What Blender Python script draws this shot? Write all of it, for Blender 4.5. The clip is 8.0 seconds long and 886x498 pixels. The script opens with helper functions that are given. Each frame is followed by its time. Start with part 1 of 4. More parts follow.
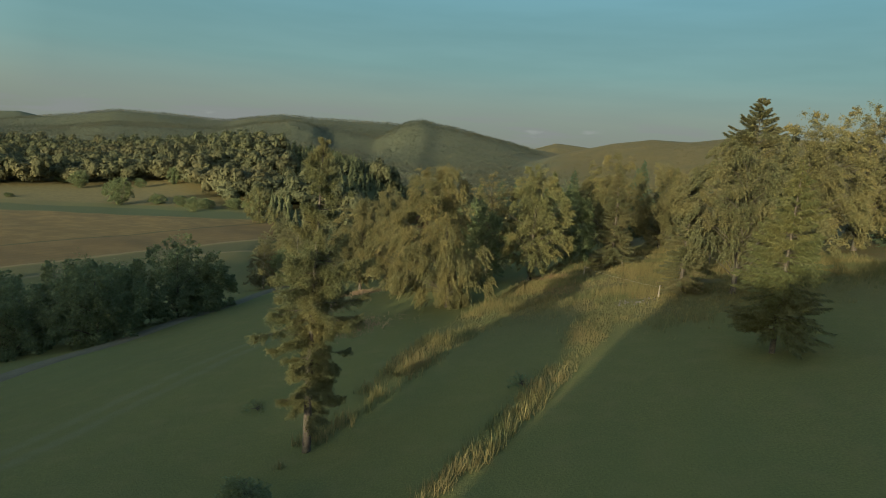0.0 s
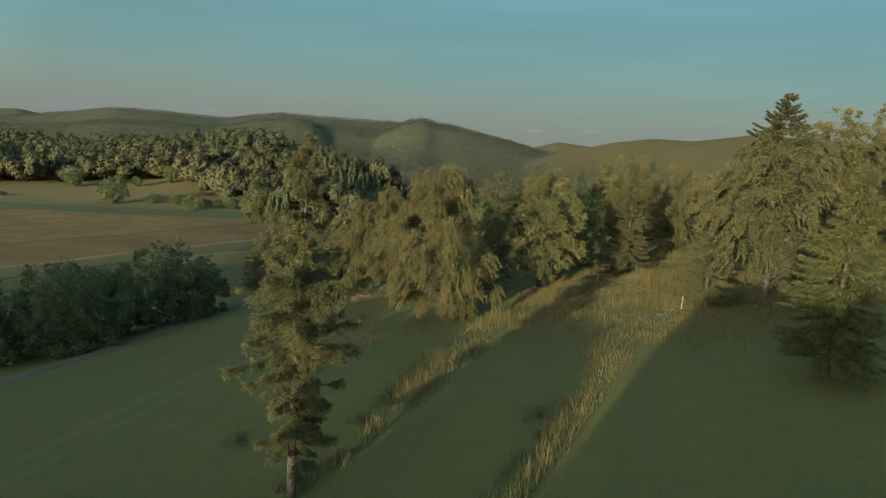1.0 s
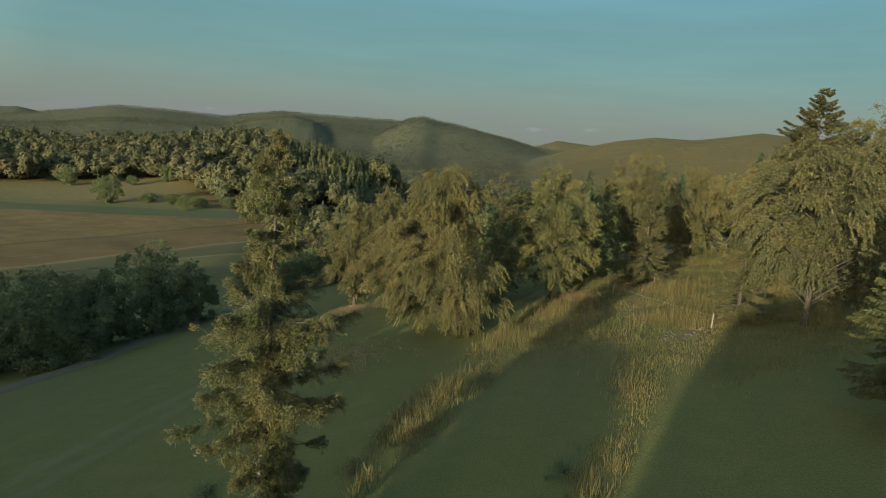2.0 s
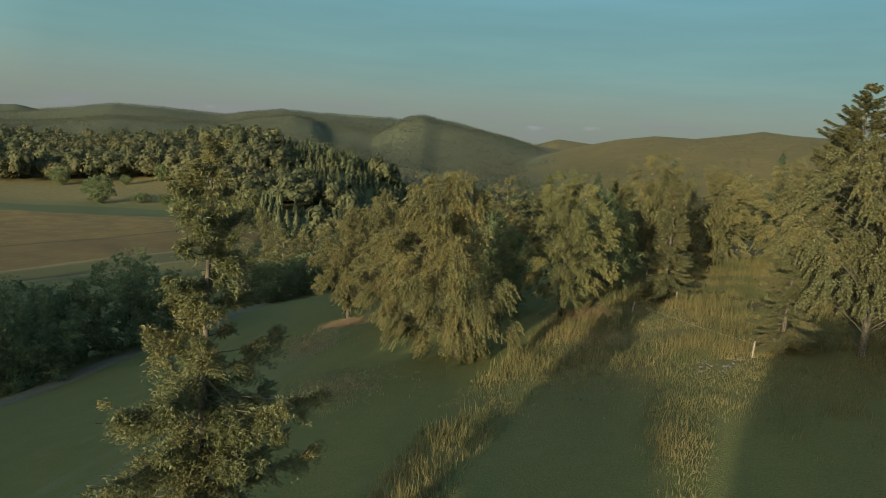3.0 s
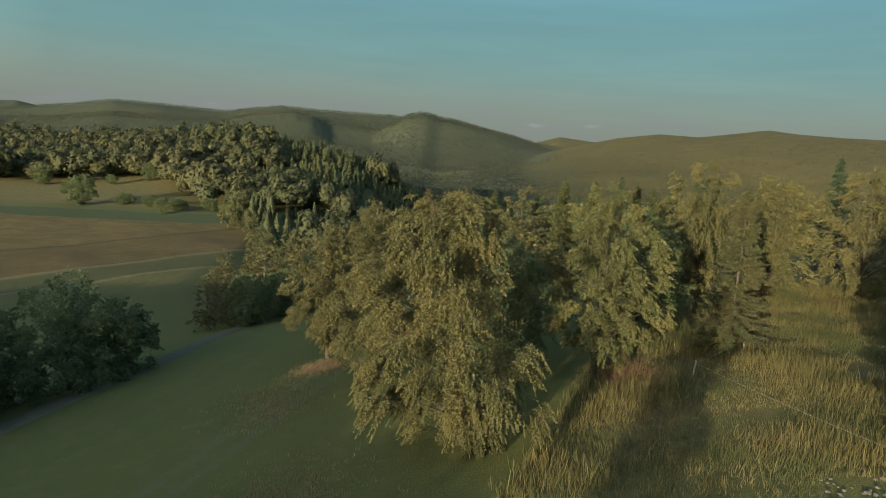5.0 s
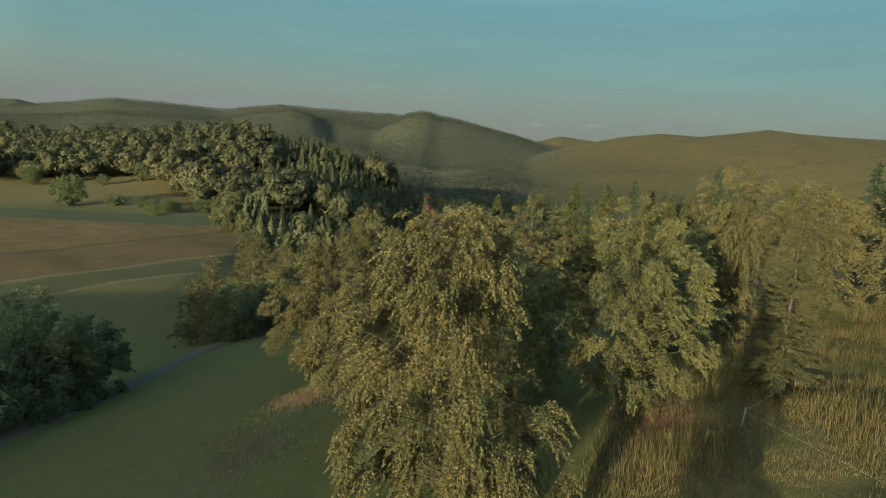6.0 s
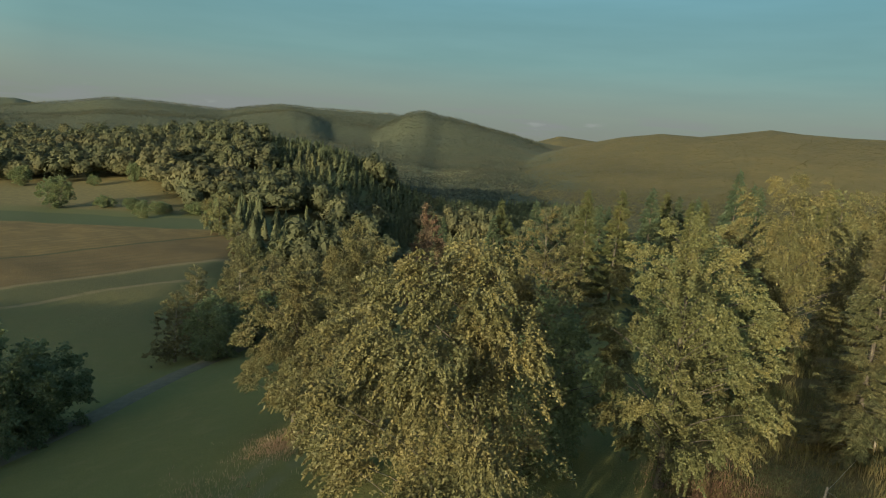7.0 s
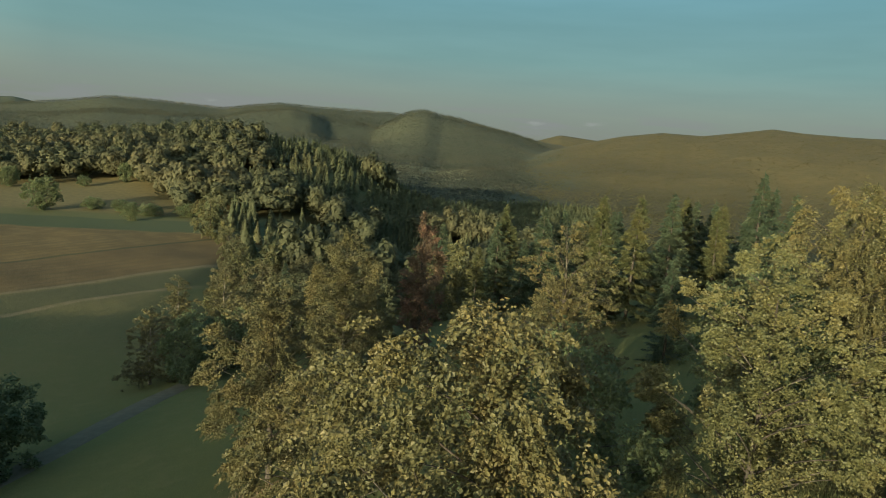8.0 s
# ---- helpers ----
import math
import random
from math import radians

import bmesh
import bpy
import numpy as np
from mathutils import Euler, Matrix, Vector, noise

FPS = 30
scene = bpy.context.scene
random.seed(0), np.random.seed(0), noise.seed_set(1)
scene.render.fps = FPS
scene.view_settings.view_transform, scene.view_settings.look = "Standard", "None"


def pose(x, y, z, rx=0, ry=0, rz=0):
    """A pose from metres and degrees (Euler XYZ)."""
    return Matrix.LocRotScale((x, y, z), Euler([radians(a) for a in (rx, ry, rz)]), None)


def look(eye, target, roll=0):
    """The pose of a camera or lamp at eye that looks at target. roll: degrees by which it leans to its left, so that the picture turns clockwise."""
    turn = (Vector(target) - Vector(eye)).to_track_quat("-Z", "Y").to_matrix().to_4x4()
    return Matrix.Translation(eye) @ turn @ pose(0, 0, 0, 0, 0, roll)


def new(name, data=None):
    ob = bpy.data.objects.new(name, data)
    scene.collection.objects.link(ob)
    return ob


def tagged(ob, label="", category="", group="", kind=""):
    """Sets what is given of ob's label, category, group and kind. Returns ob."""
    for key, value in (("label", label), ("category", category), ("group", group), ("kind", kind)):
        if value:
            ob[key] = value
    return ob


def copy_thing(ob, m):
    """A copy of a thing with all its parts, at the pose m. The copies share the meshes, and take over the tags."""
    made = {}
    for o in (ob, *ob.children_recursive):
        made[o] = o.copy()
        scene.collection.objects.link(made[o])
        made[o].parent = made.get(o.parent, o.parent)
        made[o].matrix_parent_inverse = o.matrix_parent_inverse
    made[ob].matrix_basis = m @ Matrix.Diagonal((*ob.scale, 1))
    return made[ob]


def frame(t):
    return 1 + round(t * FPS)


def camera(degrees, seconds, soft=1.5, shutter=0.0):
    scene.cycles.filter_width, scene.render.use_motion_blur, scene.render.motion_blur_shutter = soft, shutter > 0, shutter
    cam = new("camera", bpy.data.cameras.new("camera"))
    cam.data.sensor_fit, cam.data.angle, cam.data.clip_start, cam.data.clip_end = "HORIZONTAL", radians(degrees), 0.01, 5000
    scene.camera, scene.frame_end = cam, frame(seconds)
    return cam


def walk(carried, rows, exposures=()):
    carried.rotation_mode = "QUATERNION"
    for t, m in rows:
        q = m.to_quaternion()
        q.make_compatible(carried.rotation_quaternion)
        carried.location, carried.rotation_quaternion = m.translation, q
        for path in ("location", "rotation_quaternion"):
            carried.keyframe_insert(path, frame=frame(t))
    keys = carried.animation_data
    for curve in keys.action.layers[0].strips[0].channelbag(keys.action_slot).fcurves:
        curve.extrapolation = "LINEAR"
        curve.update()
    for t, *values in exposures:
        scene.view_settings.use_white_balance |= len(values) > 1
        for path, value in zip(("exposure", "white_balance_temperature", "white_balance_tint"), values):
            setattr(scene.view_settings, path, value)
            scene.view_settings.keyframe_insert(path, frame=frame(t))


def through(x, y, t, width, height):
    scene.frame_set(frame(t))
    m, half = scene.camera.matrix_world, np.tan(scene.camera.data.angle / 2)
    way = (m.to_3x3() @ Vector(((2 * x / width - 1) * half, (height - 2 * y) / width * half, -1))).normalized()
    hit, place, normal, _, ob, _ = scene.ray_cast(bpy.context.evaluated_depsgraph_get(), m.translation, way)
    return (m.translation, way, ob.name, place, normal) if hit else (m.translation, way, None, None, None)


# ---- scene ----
cam = camera(69.3, 8.0, soft=0.9)
METRES, EYE, TILT, LEAN, TURN = 58.0, 17.0, -9.5, -3.4, 0.0
ROWS = [
    (0.0, 0.0, 0.0, 0.0, -0.0, 0.0, -0.0),
    (0.5, -0.0034, 0.0421, 0.0064, 0.01, -0.06, -0.04),
    (1.0, -0.0063, 0.0886, 0.0135, 0.01, -0.13, -0.1),
    (1.5, -0.0083, 0.1387, 0.0216, 0.03, -0.18, -0.16),
    (3.0, -0.0124, 0.3085, 0.0548, 0.02, -0.4, -0.24),
    (3.5, -0.0124, 0.3689, 0.0674, 0.02, -0.44, -0.26),
    (4.0, -0.0117, 0.4308, 0.0802, 0.06, -0.52, -0.32),
    (5.5, -0.0108, 0.6348, 0.1198, 0.09, -0.67, -0.45),
    (6.0, -0.011, 0.6988, 0.1321, 0.09, -0.71, -0.49),
    (6.5, -0.0117, 0.7682, 0.1456, 0.09, -0.71, -0.56),
    (7.0, -0.0123, 0.8384, 0.1601, 0.08, -0.74, -0.58),
    (7.5, -0.0131, 0.9102, 0.1738, 0.08, -0.77, -0.59),
    (8.0, -0.0143, 0.9818, 0.1875, 0.07, -0.83, -0.61),
]
walk(cam, [(t, pose(0, 0, EYE, TILT, LEAN, TURN) @ pose(METRES * x, METRES * y, METRES * z, 90 + pitch, roll, yaw)) for t, x, y, z, yaw, pitch, roll in ROWS])

# ---- world, sun ----
SUN_AZ, SUN_EL = 29.0, 8.0            # the way the light travels, degrees right of straight ahead; height of the sun
world = bpy.data.worlds.new("evening_sky")
scene.world = world
world.use_nodes = True
wn = world.node_tree.nodes
sky = wn.new("ShaderNodeTexSky")
sky.sky_type, sky.sun_disc = "NISHITA", False
sky.sun_elevation, sky.sun_rotation = radians(SUN_EL), radians(SUN_AZ + 180)
sky.air_density, sky.dust_density, sky.ozone_density = 1.0, 3.0, 1.6
wn["Background"].inputs["Strength"].default_value = 0.13
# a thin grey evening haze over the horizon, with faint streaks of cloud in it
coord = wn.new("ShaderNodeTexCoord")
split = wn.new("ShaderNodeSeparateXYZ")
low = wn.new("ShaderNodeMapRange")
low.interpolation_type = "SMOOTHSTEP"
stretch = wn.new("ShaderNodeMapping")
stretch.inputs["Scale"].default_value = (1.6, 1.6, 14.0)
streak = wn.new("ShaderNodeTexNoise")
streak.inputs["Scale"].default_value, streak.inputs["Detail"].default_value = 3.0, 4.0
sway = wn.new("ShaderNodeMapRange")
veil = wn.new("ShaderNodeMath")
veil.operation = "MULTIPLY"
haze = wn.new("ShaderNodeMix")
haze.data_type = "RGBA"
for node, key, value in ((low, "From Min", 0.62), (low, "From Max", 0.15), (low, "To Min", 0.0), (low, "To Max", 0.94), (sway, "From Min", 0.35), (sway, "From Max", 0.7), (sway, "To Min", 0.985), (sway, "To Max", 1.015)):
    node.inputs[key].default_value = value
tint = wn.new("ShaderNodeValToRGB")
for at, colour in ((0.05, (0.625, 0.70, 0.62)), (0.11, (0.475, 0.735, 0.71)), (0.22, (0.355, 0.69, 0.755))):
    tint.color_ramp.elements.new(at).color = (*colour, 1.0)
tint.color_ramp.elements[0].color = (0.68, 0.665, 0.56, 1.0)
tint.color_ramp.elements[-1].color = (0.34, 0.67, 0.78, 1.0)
tie = world.node_tree.links.new
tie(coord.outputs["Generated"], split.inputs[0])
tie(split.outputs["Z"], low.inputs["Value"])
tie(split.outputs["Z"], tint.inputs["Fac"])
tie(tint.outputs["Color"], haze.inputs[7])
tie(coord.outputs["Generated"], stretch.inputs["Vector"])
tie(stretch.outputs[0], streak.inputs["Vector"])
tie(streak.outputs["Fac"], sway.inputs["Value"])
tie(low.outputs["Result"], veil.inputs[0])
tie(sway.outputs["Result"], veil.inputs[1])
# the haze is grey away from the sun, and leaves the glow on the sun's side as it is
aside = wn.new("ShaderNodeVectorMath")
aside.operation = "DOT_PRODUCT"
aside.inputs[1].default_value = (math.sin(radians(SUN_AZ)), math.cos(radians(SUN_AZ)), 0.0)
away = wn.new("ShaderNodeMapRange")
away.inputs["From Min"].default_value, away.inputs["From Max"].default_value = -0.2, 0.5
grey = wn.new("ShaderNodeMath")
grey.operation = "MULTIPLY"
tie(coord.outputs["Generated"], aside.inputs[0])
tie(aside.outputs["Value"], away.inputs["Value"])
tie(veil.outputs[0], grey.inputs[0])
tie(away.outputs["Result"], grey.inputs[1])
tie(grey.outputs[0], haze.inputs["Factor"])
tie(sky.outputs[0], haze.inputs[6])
# thin pale clouds low over the hills
bank_low, bank_high, puff = wn.new("ShaderNodeMapRange"), wn.new("ShaderNodeMapRange"), wn.new("ShaderNodeMapRange")
for node, a, b, top in ((bank_low, 0.0, 0.012, 1.0), (bank_high, 0.055, 0.02, 1.0), (puff, 0.46, 0.60, 0.7)):
    node.interpolation_type = "SMOOTHSTEP"
    for key, value in (("From Min", a), ("From Max", b), ("To Min", 0.0), ("To Max", top)):
        node.inputs[key].default_value = value
drift = wn.new("ShaderNodeMapping")
drift.inputs["Scale"].default_value = (2.2, 2.2, 22.0)
wisps = wn.new("ShaderNodeTexNoise")
wisps.inputs["Scale"].default_value, wisps.inputs["Detail"].default_value = 2.6, 5.0
both, cover, cloud = wn.new("ShaderNodeMath"), wn.new("ShaderNodeMath"), wn.new("ShaderNodeMix")
both.operation = cover.operation = "MULTIPLY"
cloud.data_type = "RGBA"
cloud.inputs[7].default_value = (0.70, 0.66, 0.64, 1.0)
tie(split.outputs["Z"], bank_low.inputs["Value"])
tie(split.outputs["Z"], bank_high.inputs["Value"])
tie(coord.outputs["Generated"], drift.inputs["Vector"])
tie(drift.outputs[0], wisps.inputs["Vector"])
tie(wisps.outputs["Fac"], puff.inputs["Value"])
tie(bank_low.outputs["Result"], both.inputs[0])
tie(bank_high.outputs["Result"], both.inputs[1])
tie(both.outputs[0], cover.inputs[0])
tie(puff.outputs["Result"], cover.inputs[1])
tie(cover.outputs[0], cloud.inputs["Factor"])
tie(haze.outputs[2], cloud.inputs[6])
heap_low, heap_puff = wn.new("ShaderNodeMapRange"), wn.new("ShaderNodeMapRange")
for node, a, b in ((heap_low, 0.036, 0.022), (heap_puff, 0.62, 0.76)):
    node.interpolation_type = "SMOOTHSTEP"
    node.inputs["From Min"].default_value, node.inputs["From Max"].default_value = a, b
squash = wn.new("ShaderNodeMapping")
squash.inputs["Scale"].default_value = (9.0, 9.0, 30.0)
heaps = wn.new("ShaderNodeTexNoise")
heaps.inputs["Scale"].default_value, heaps.inputs["Detail"].default_value = 2.0, 3.0
heap_cover, heap = wn.new("ShaderNodeMath"), wn.new("ShaderNodeMix")
heap_cover.operation, heap.data_type = "MULTIPLY", "RGBA"
heap.inputs[7].default_value = (0.84, 0.81, 0.74, 1.0)
tie(coord.outputs["Generated"], squash.inputs["Vector"])
tie(squash.outputs[0], heaps.inputs["Vector"])
tie(heaps.outputs["Fac"], heap_puff.inputs["Value"])
tie(split.outputs["Z"], heap_low.inputs["Value"])
tie(heap_low.outputs["Result"], heap_cover.inputs[0])
tie(heap_puff.outputs["Result"], heap_cover.inputs[1])
tie(heap_cover.outputs[0], heap.inputs["Factor"])
tie(cloud.outputs[2], heap.inputs[6])
tie(heap.outputs[2], wn["Background"].inputs["Color"])
sun_data = bpy.data.lights.new("sun", "SUN")
sun_data.energy, sun_data.angle, sun_data.color = 3.3, radians(0.5), (1.0, 0.78, 0.52)
sun_ob = new("sun", sun_data)
way = Vector((math.sin(radians(SUN_AZ)), math.cos(radians(SUN_AZ)), -math.tan(radians(SUN_EL))))
sun_ob.matrix_world = look((-200, -300, 120), Vector((-200, -300, 120)) + way)
scene.view_settings.exposure = 1.62
scene.view_settings.use_white_balance = True
scene.view_settings.white_balance_temperature, scene.view_settings.white_balance_tint = 5900, -3


# ---- materials ----
class Nodes:
    """Short hand for building one node material."""

    def __init__(self, name):
        self.mat = bpy.data.materials.new(name)
        self.mat.use_nodes = True
        self.tree = self.mat.node_tree
        self.bsdf = self.tree.nodes["Principled BSDF"]
        self.out = self.tree.nodes["Material Output"]
        self.geo = self.tree.nodes.new("ShaderNodeNewGeometry")

    def put(self, socket, value):
        if isinstance(value, bpy.types.NodeSocket):
            self.tree.links.new(value, socket)
        elif isinstance(value, (int, float)):
            socket.default_value = value
        else:
            socket.default_value = (*value, 1.0) if len(value) == 3 and len(socket.default_value) == 4 else value

    def noise(self, scale, detail=3.0, rough=0.55, vector=None):
        n = self.tree.nodes.new("ShaderNodeTexNoise")
        self.put(n.inputs["Vector"], vector or self.geo.outputs["Position"])
        self.put(n.inputs["Scale"], scale)
        self.put(n.inputs["Detail"], detail)
        self.put(n.inputs["Roughness"], rough)
        return n.outputs["Fac"]

    def voronoi(self, scale, vector=None):
        n = self.tree.nodes.new("ShaderNodeTexVoronoi")
        self.put(n.inputs["Vector"], vector or self.geo.outputs["Position"])
        self.put(n.inputs["Scale"], scale)
        return n.outputs["Distance"]

    def math(self, op, a, b=0.0):
        n = self.tree.nodes.new("ShaderNodeMath")
        n.operation = op
        self.put(n.inputs[0], a)
        self.put(n.inputs[1], b)
        return n.outputs[0]

    def ramp(self, value, lo, hi, to_lo=0.0, to_hi=1.0):
        n = self.tree.nodes.new("ShaderNodeMapRange")
        n.interpolation_type = "SMOOTHSTEP"
        for k, v in zip(("Value", "From Min", "From Max", "To Min", "To Max"), (value, lo, hi, to_lo, to_hi)):
            self.put(n.inputs[k], v)
        return n.outputs["Result"]

    def mix(self, fac, a, b):
        n = self.tree.nodes.new("ShaderNodeMix")
        n.data_type = "RGBA"
        self.put(n.inputs["Factor"], fac)
        self.put(n.inputs[6], a)
        self.put(n.inputs[7], b)
        return n.outputs[2]

    def line(self, nx, ny):
        """The distance of a place along the direction (nx, ny) of the plan."""
        n = self.tree.nodes.new("ShaderNodeVectorMath")
        n.operation = "DOT_PRODUCT"
        self.put(n.inputs[0], self.geo.outputs["Position"])
        self.put(n.inputs[1], (nx, ny, 0.0))
        return n.outputs["Value"]

    def bump(self, height, strength, distance):
        n = self.tree.nodes.new("ShaderNodeBump")
        self.put(n.inputs["Height"], height)
        self.put(n.inputs["Strength"], strength)
        self.put(n.inputs["Distance"], distance)
        self.put(self.bsdf.inputs["Normal"], n.outputs["Normal"])

    def done(self, color, rough=0.8, specular=0.3):
        self.put(self.bsdf.inputs["Base Color"], color)
        self.put(self.bsdf.inputs["Roughness"], rough)
        self.put(self.bsdf.inputs["Specular IOR Level"], specular)
        return self.mat


def leaf_material(name, dark, mid, warm, through=0.3, rough=0.55, patch=0.35):
    """Leaves: each one its own tone, patches of tone over the crown, some light through."""
    m = Nodes(name)
    tone = m.mix(m.geo.outputs["Random Per Island"], dark, mid)
    tone = m.mix(m.ramp(m.noise(patch, 3.0), 0.42, 0.68), tone, warm)
    m.done(tone, rough, 0.25)
    sheer = m.tree.nodes.new("ShaderNodeBsdfTranslucent")
    m.put(sheer.inputs["Color"], tone)
    both = m.tree.nodes.new("ShaderNodeMixShader")
    m.put(both.inputs[0], through)
    m.put(both.inputs[1], m.bsdf.outputs[0])
    m.put(both.inputs[2], sheer.outputs[0])
    m.put(m.out.inputs["Surface"], both.outputs[0])
    return m.mat


def bark_material(name, dark, light, scale=6.0):
    m = Nodes(name)
    grain = m.noise(scale, 5.0, 0.65)
    blot = m.noise(scale * 0.22, 2.0)
    tone = m.mix(m.ramp(grain, 0.35, 0.68), dark, light)
    tone = m.mix(m.ramp(blot, 0.5, 0.75, 0.0, 0.5), tone, (0.09, 0.10, 0.06))
    m.bump(grain, 0.8, 0.03)
    return m.done(tone, 0.9, 0.15)


LEAF_BEECH = leaf_material("leaf_beech", (0.064, 0.064, 0.025), (0.101, 0.094, 0.036), (0.117, 0.099, 0.036), 0.2)
LEAF_BIRCH = leaf_material("leaf_birch", (0.070, 0.070, 0.028), (0.106, 0.098, 0.039), (0.121, 0.103, 0.039), 0.2)
LEAF_ALDER = leaf_material("leaf_alder", (0.065, 0.070, 0.027), (0.099, 0.099, 0.037), (0.113, 0.102, 0.037), 0.2)
LEAF_DARK = leaf_material("leaf_dark", (0.081, 0.107, 0.048), (0.128, 0.153, 0.067), (0.142, 0.153, 0.064), 0.38)
LEAF_RED = leaf_material("leaf_red", (0.088, 0.072, 0.040), (0.122, 0.080, 0.048), (0.128, 0.074, 0.046), 0.3)
NEEDLE = leaf_material("needle_spruce", (0.060, 0.067, 0.031), (0.096, 0.096, 0.044), (0.112, 0.099, 0.046), 0.3)
NEEDLE_GREEN = leaf_material("needle_green", (0.060, 0.070, 0.027), (0.093, 0.099, 0.037), (0.107, 0.102, 0.038), 0.3)
NEEDLE_DEEP = leaf_material("needle_deep", (0.075, 0.083, 0.035), (0.118, 0.118, 0.049), (0.139, 0.124, 0.049), 0.42)
NEEDLE_BROWN = leaf_material("needle_brown", (0.048, 0.053, 0.023), (0.085, 0.084, 0.036), (0.098, 0.089, 0.037), 0.3)
NEEDLE_DARK = leaf_material("needle_dark", (0.042, 0.064, 0.036), (0.066, 0.088, 0.046), (0.072, 0.086, 0.044), 0.3)
BARK = bark_material("bark_grey", (0.034, 0.029, 0.022), (0.085, 0.072, 0.056))
BARK_SPRUCE = bark_material("bark_spruce", (0.036, 0.030, 0.024), (0.088, 0.074, 0.058))
BARK_BIRCH = bark_material("bark_birch", (0.09, 0.08, 0.06), (0.24, 0.21, 0.16))
FAR_LEAF = leaf_material("far_leaf", (0.086, 0.094, 0.048), (0.107, 0.112, 0.055), (0.124, 0.114, 0.055), 0.5, 0.8, 0.02)
FAR_NEEDLE = leaf_material("far_needle", (0.092, 0.108, 0.056), (0.115, 0.130, 0.064), (0.129, 0.130, 0.062), 0.5, 0.8, 0.02)
HEATH = leaf_material("hill_scrub", (0.089, 0.082, 0.035), (0.095, 0.088, 0.036), (0.105, 0.092, 0.038), 0.45, 0.9, 0.006)
FAR_WOOD = leaf_material("hill_woods", (0.060, 0.068, 0.046), (0.071, 0.077, 0.051), (0.084, 0.083, 0.051), 0.45, 0.9, 0.006)
DRY_GRASS = leaf_material("dry_grass", (0.132, 0.112, 0.044), (0.205, 0.166, 0.070), (0.155, 0.138, 0.052), 0.4, 0.8, 0.3)
GREEN_GRASS = leaf_material("green_grass", (0.082, 0.096, 0.037), (0.112, 0.116, 0.046), (0.126, 0.118, 0.048), 0.4, 0.8, 0.3)


def ground_material():
    """Mown meadow, dry rough grass, stubble fields and woodland floor, each where it lies on the plan."""
    m = Nodes("ground_grass")
    fine, mid, wide = m.noise(9.0, 4.0), m.noise(0.55, 4.0), m.noise(0.045, 3.0)
    green = m.mix(m.ramp(fine, 0.35, 0.7), (0.094, 0.096, 0.031), (0.131, 0.125, 0.041))
    green = m.mix(m.ramp(mid, 0.45, 0.75, 0.0, 0.6), green, (0.141, 0.121, 0.046))
    green = m.mix(m.ramp(wide, 0.45, 0.7, 0.0, 0.5), green, (0.108, 0.112, 0.036))
    dry = m.mix(m.ramp(fine, 0.3, 0.7), (0.084, 0.074, 0.030), (0.143, 0.109, 0.046))
    dry = m.mix(m.ramp(mid, 0.45, 0.7, 0.0, 0.7), dry, (0.084, 0.090, 0.034))
    stub = m.mix(m.ramp(m.noise(0.16, 4.0), 0.4, 0.65), (0.109, 0.078, 0.031), (0.146, 0.103, 0.040))
    rows = m.tree.nodes.new("ShaderNodeTexWave")
    m.put(rows.inputs["Vector"], m.geo.outputs["Position"])
    m.put(rows.inputs["Scale"], 0.5)
    m.put(rows.inputs["Distortion"], 2.0)
    stub = m.mix(m.math("MULTIPLY", rows.outputs["Fac"], 0.25), stub, (0.088, 0.075, 0.033))
    green = m.mix(m.ramp(m.line(-0.5, 0.86), 110, 190, 0.0, 0.6), green, m.mix(m.ramp(m.noise(0.03, 4.0), 0.35, 0.65), (0.099, 0.082, 0.038), (0.067, 0.076, 0.033)))
    wob = m.math("MULTIPLY", m.math("SUBTRACT", m.noise(0.06, 3.0), 0.5), 9.0)
    s1 = m.math("ADD", m.line(-0.82, 0.57), m.math("MULTIPLY", wob, 0.5))
    s2 = m.math("ADD", m.line(-0.10, 0.995), wob)
    field = m.math("MULTIPLY", m.math("MULTIPLY", m.ramp(s1, 173, 176), m.ramp(s2, 269, 266)), m.ramp(m.line(-1, 0), 52, 60))
    brown = m.mix(m.ramp(m.noise(0.11, 4.0), 0.38, 0.66), (0.093, 0.067, 0.029), (0.116, 0.083, 0.035))
    stub = m.mix(m.ramp(s1, 201.5, 204), brown, stub)
    stub = m.mix(m.math("MULTIPLY", m.ramp(m.math("ABSOLUTE", m.math("SUBTRACT", s1, 203)), 1.3, 0.3), 0.8), stub, (0.052, 0.053, 0.024))
    combed = m.ramp(m.math("SINE", m.math("MULTIPLY", s1, 1.9)), 0.1, 0.9, 0.0, 0.35)
    stub = m.mix(m.math("MULTIPLY", combed, m.ramp(m.noise(0.04, 2.0), 0.4, 0.6)), stub, (0.071, 0.062, 0.029))
    edge = m.math("MULTIPLY", m.ramp(s1, 160, 162), m.math("MULTIPLY", m.ramp(s1, 174, 171), m.ramp(m.line(-1, 0), 52, 60)))
    green = m.mix(m.math("MULTIPLY", edge, 0.75), green, (0.066, 0.065, 0.030))
    balk = m.math("ADD", m.ramp(m.math("ABSOLUTE", m.math("SUBTRACT", s1, 174.5)), 1.6, 0.4), m.ramp(m.math("ABSOLUTE", m.math("SUBTRACT", s1, 160.5)), 1.4, 0.4))
    balk = m.math("MULTIPLY", m.math("MULTIPLY", balk, m.ramp(m.line(-1, 0), 52, 60)), m.ramp(mid, 0.25, 0.55, 0.3, 0.9))
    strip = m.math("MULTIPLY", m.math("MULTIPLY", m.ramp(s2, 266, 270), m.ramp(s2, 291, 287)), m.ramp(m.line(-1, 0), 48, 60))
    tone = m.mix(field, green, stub)
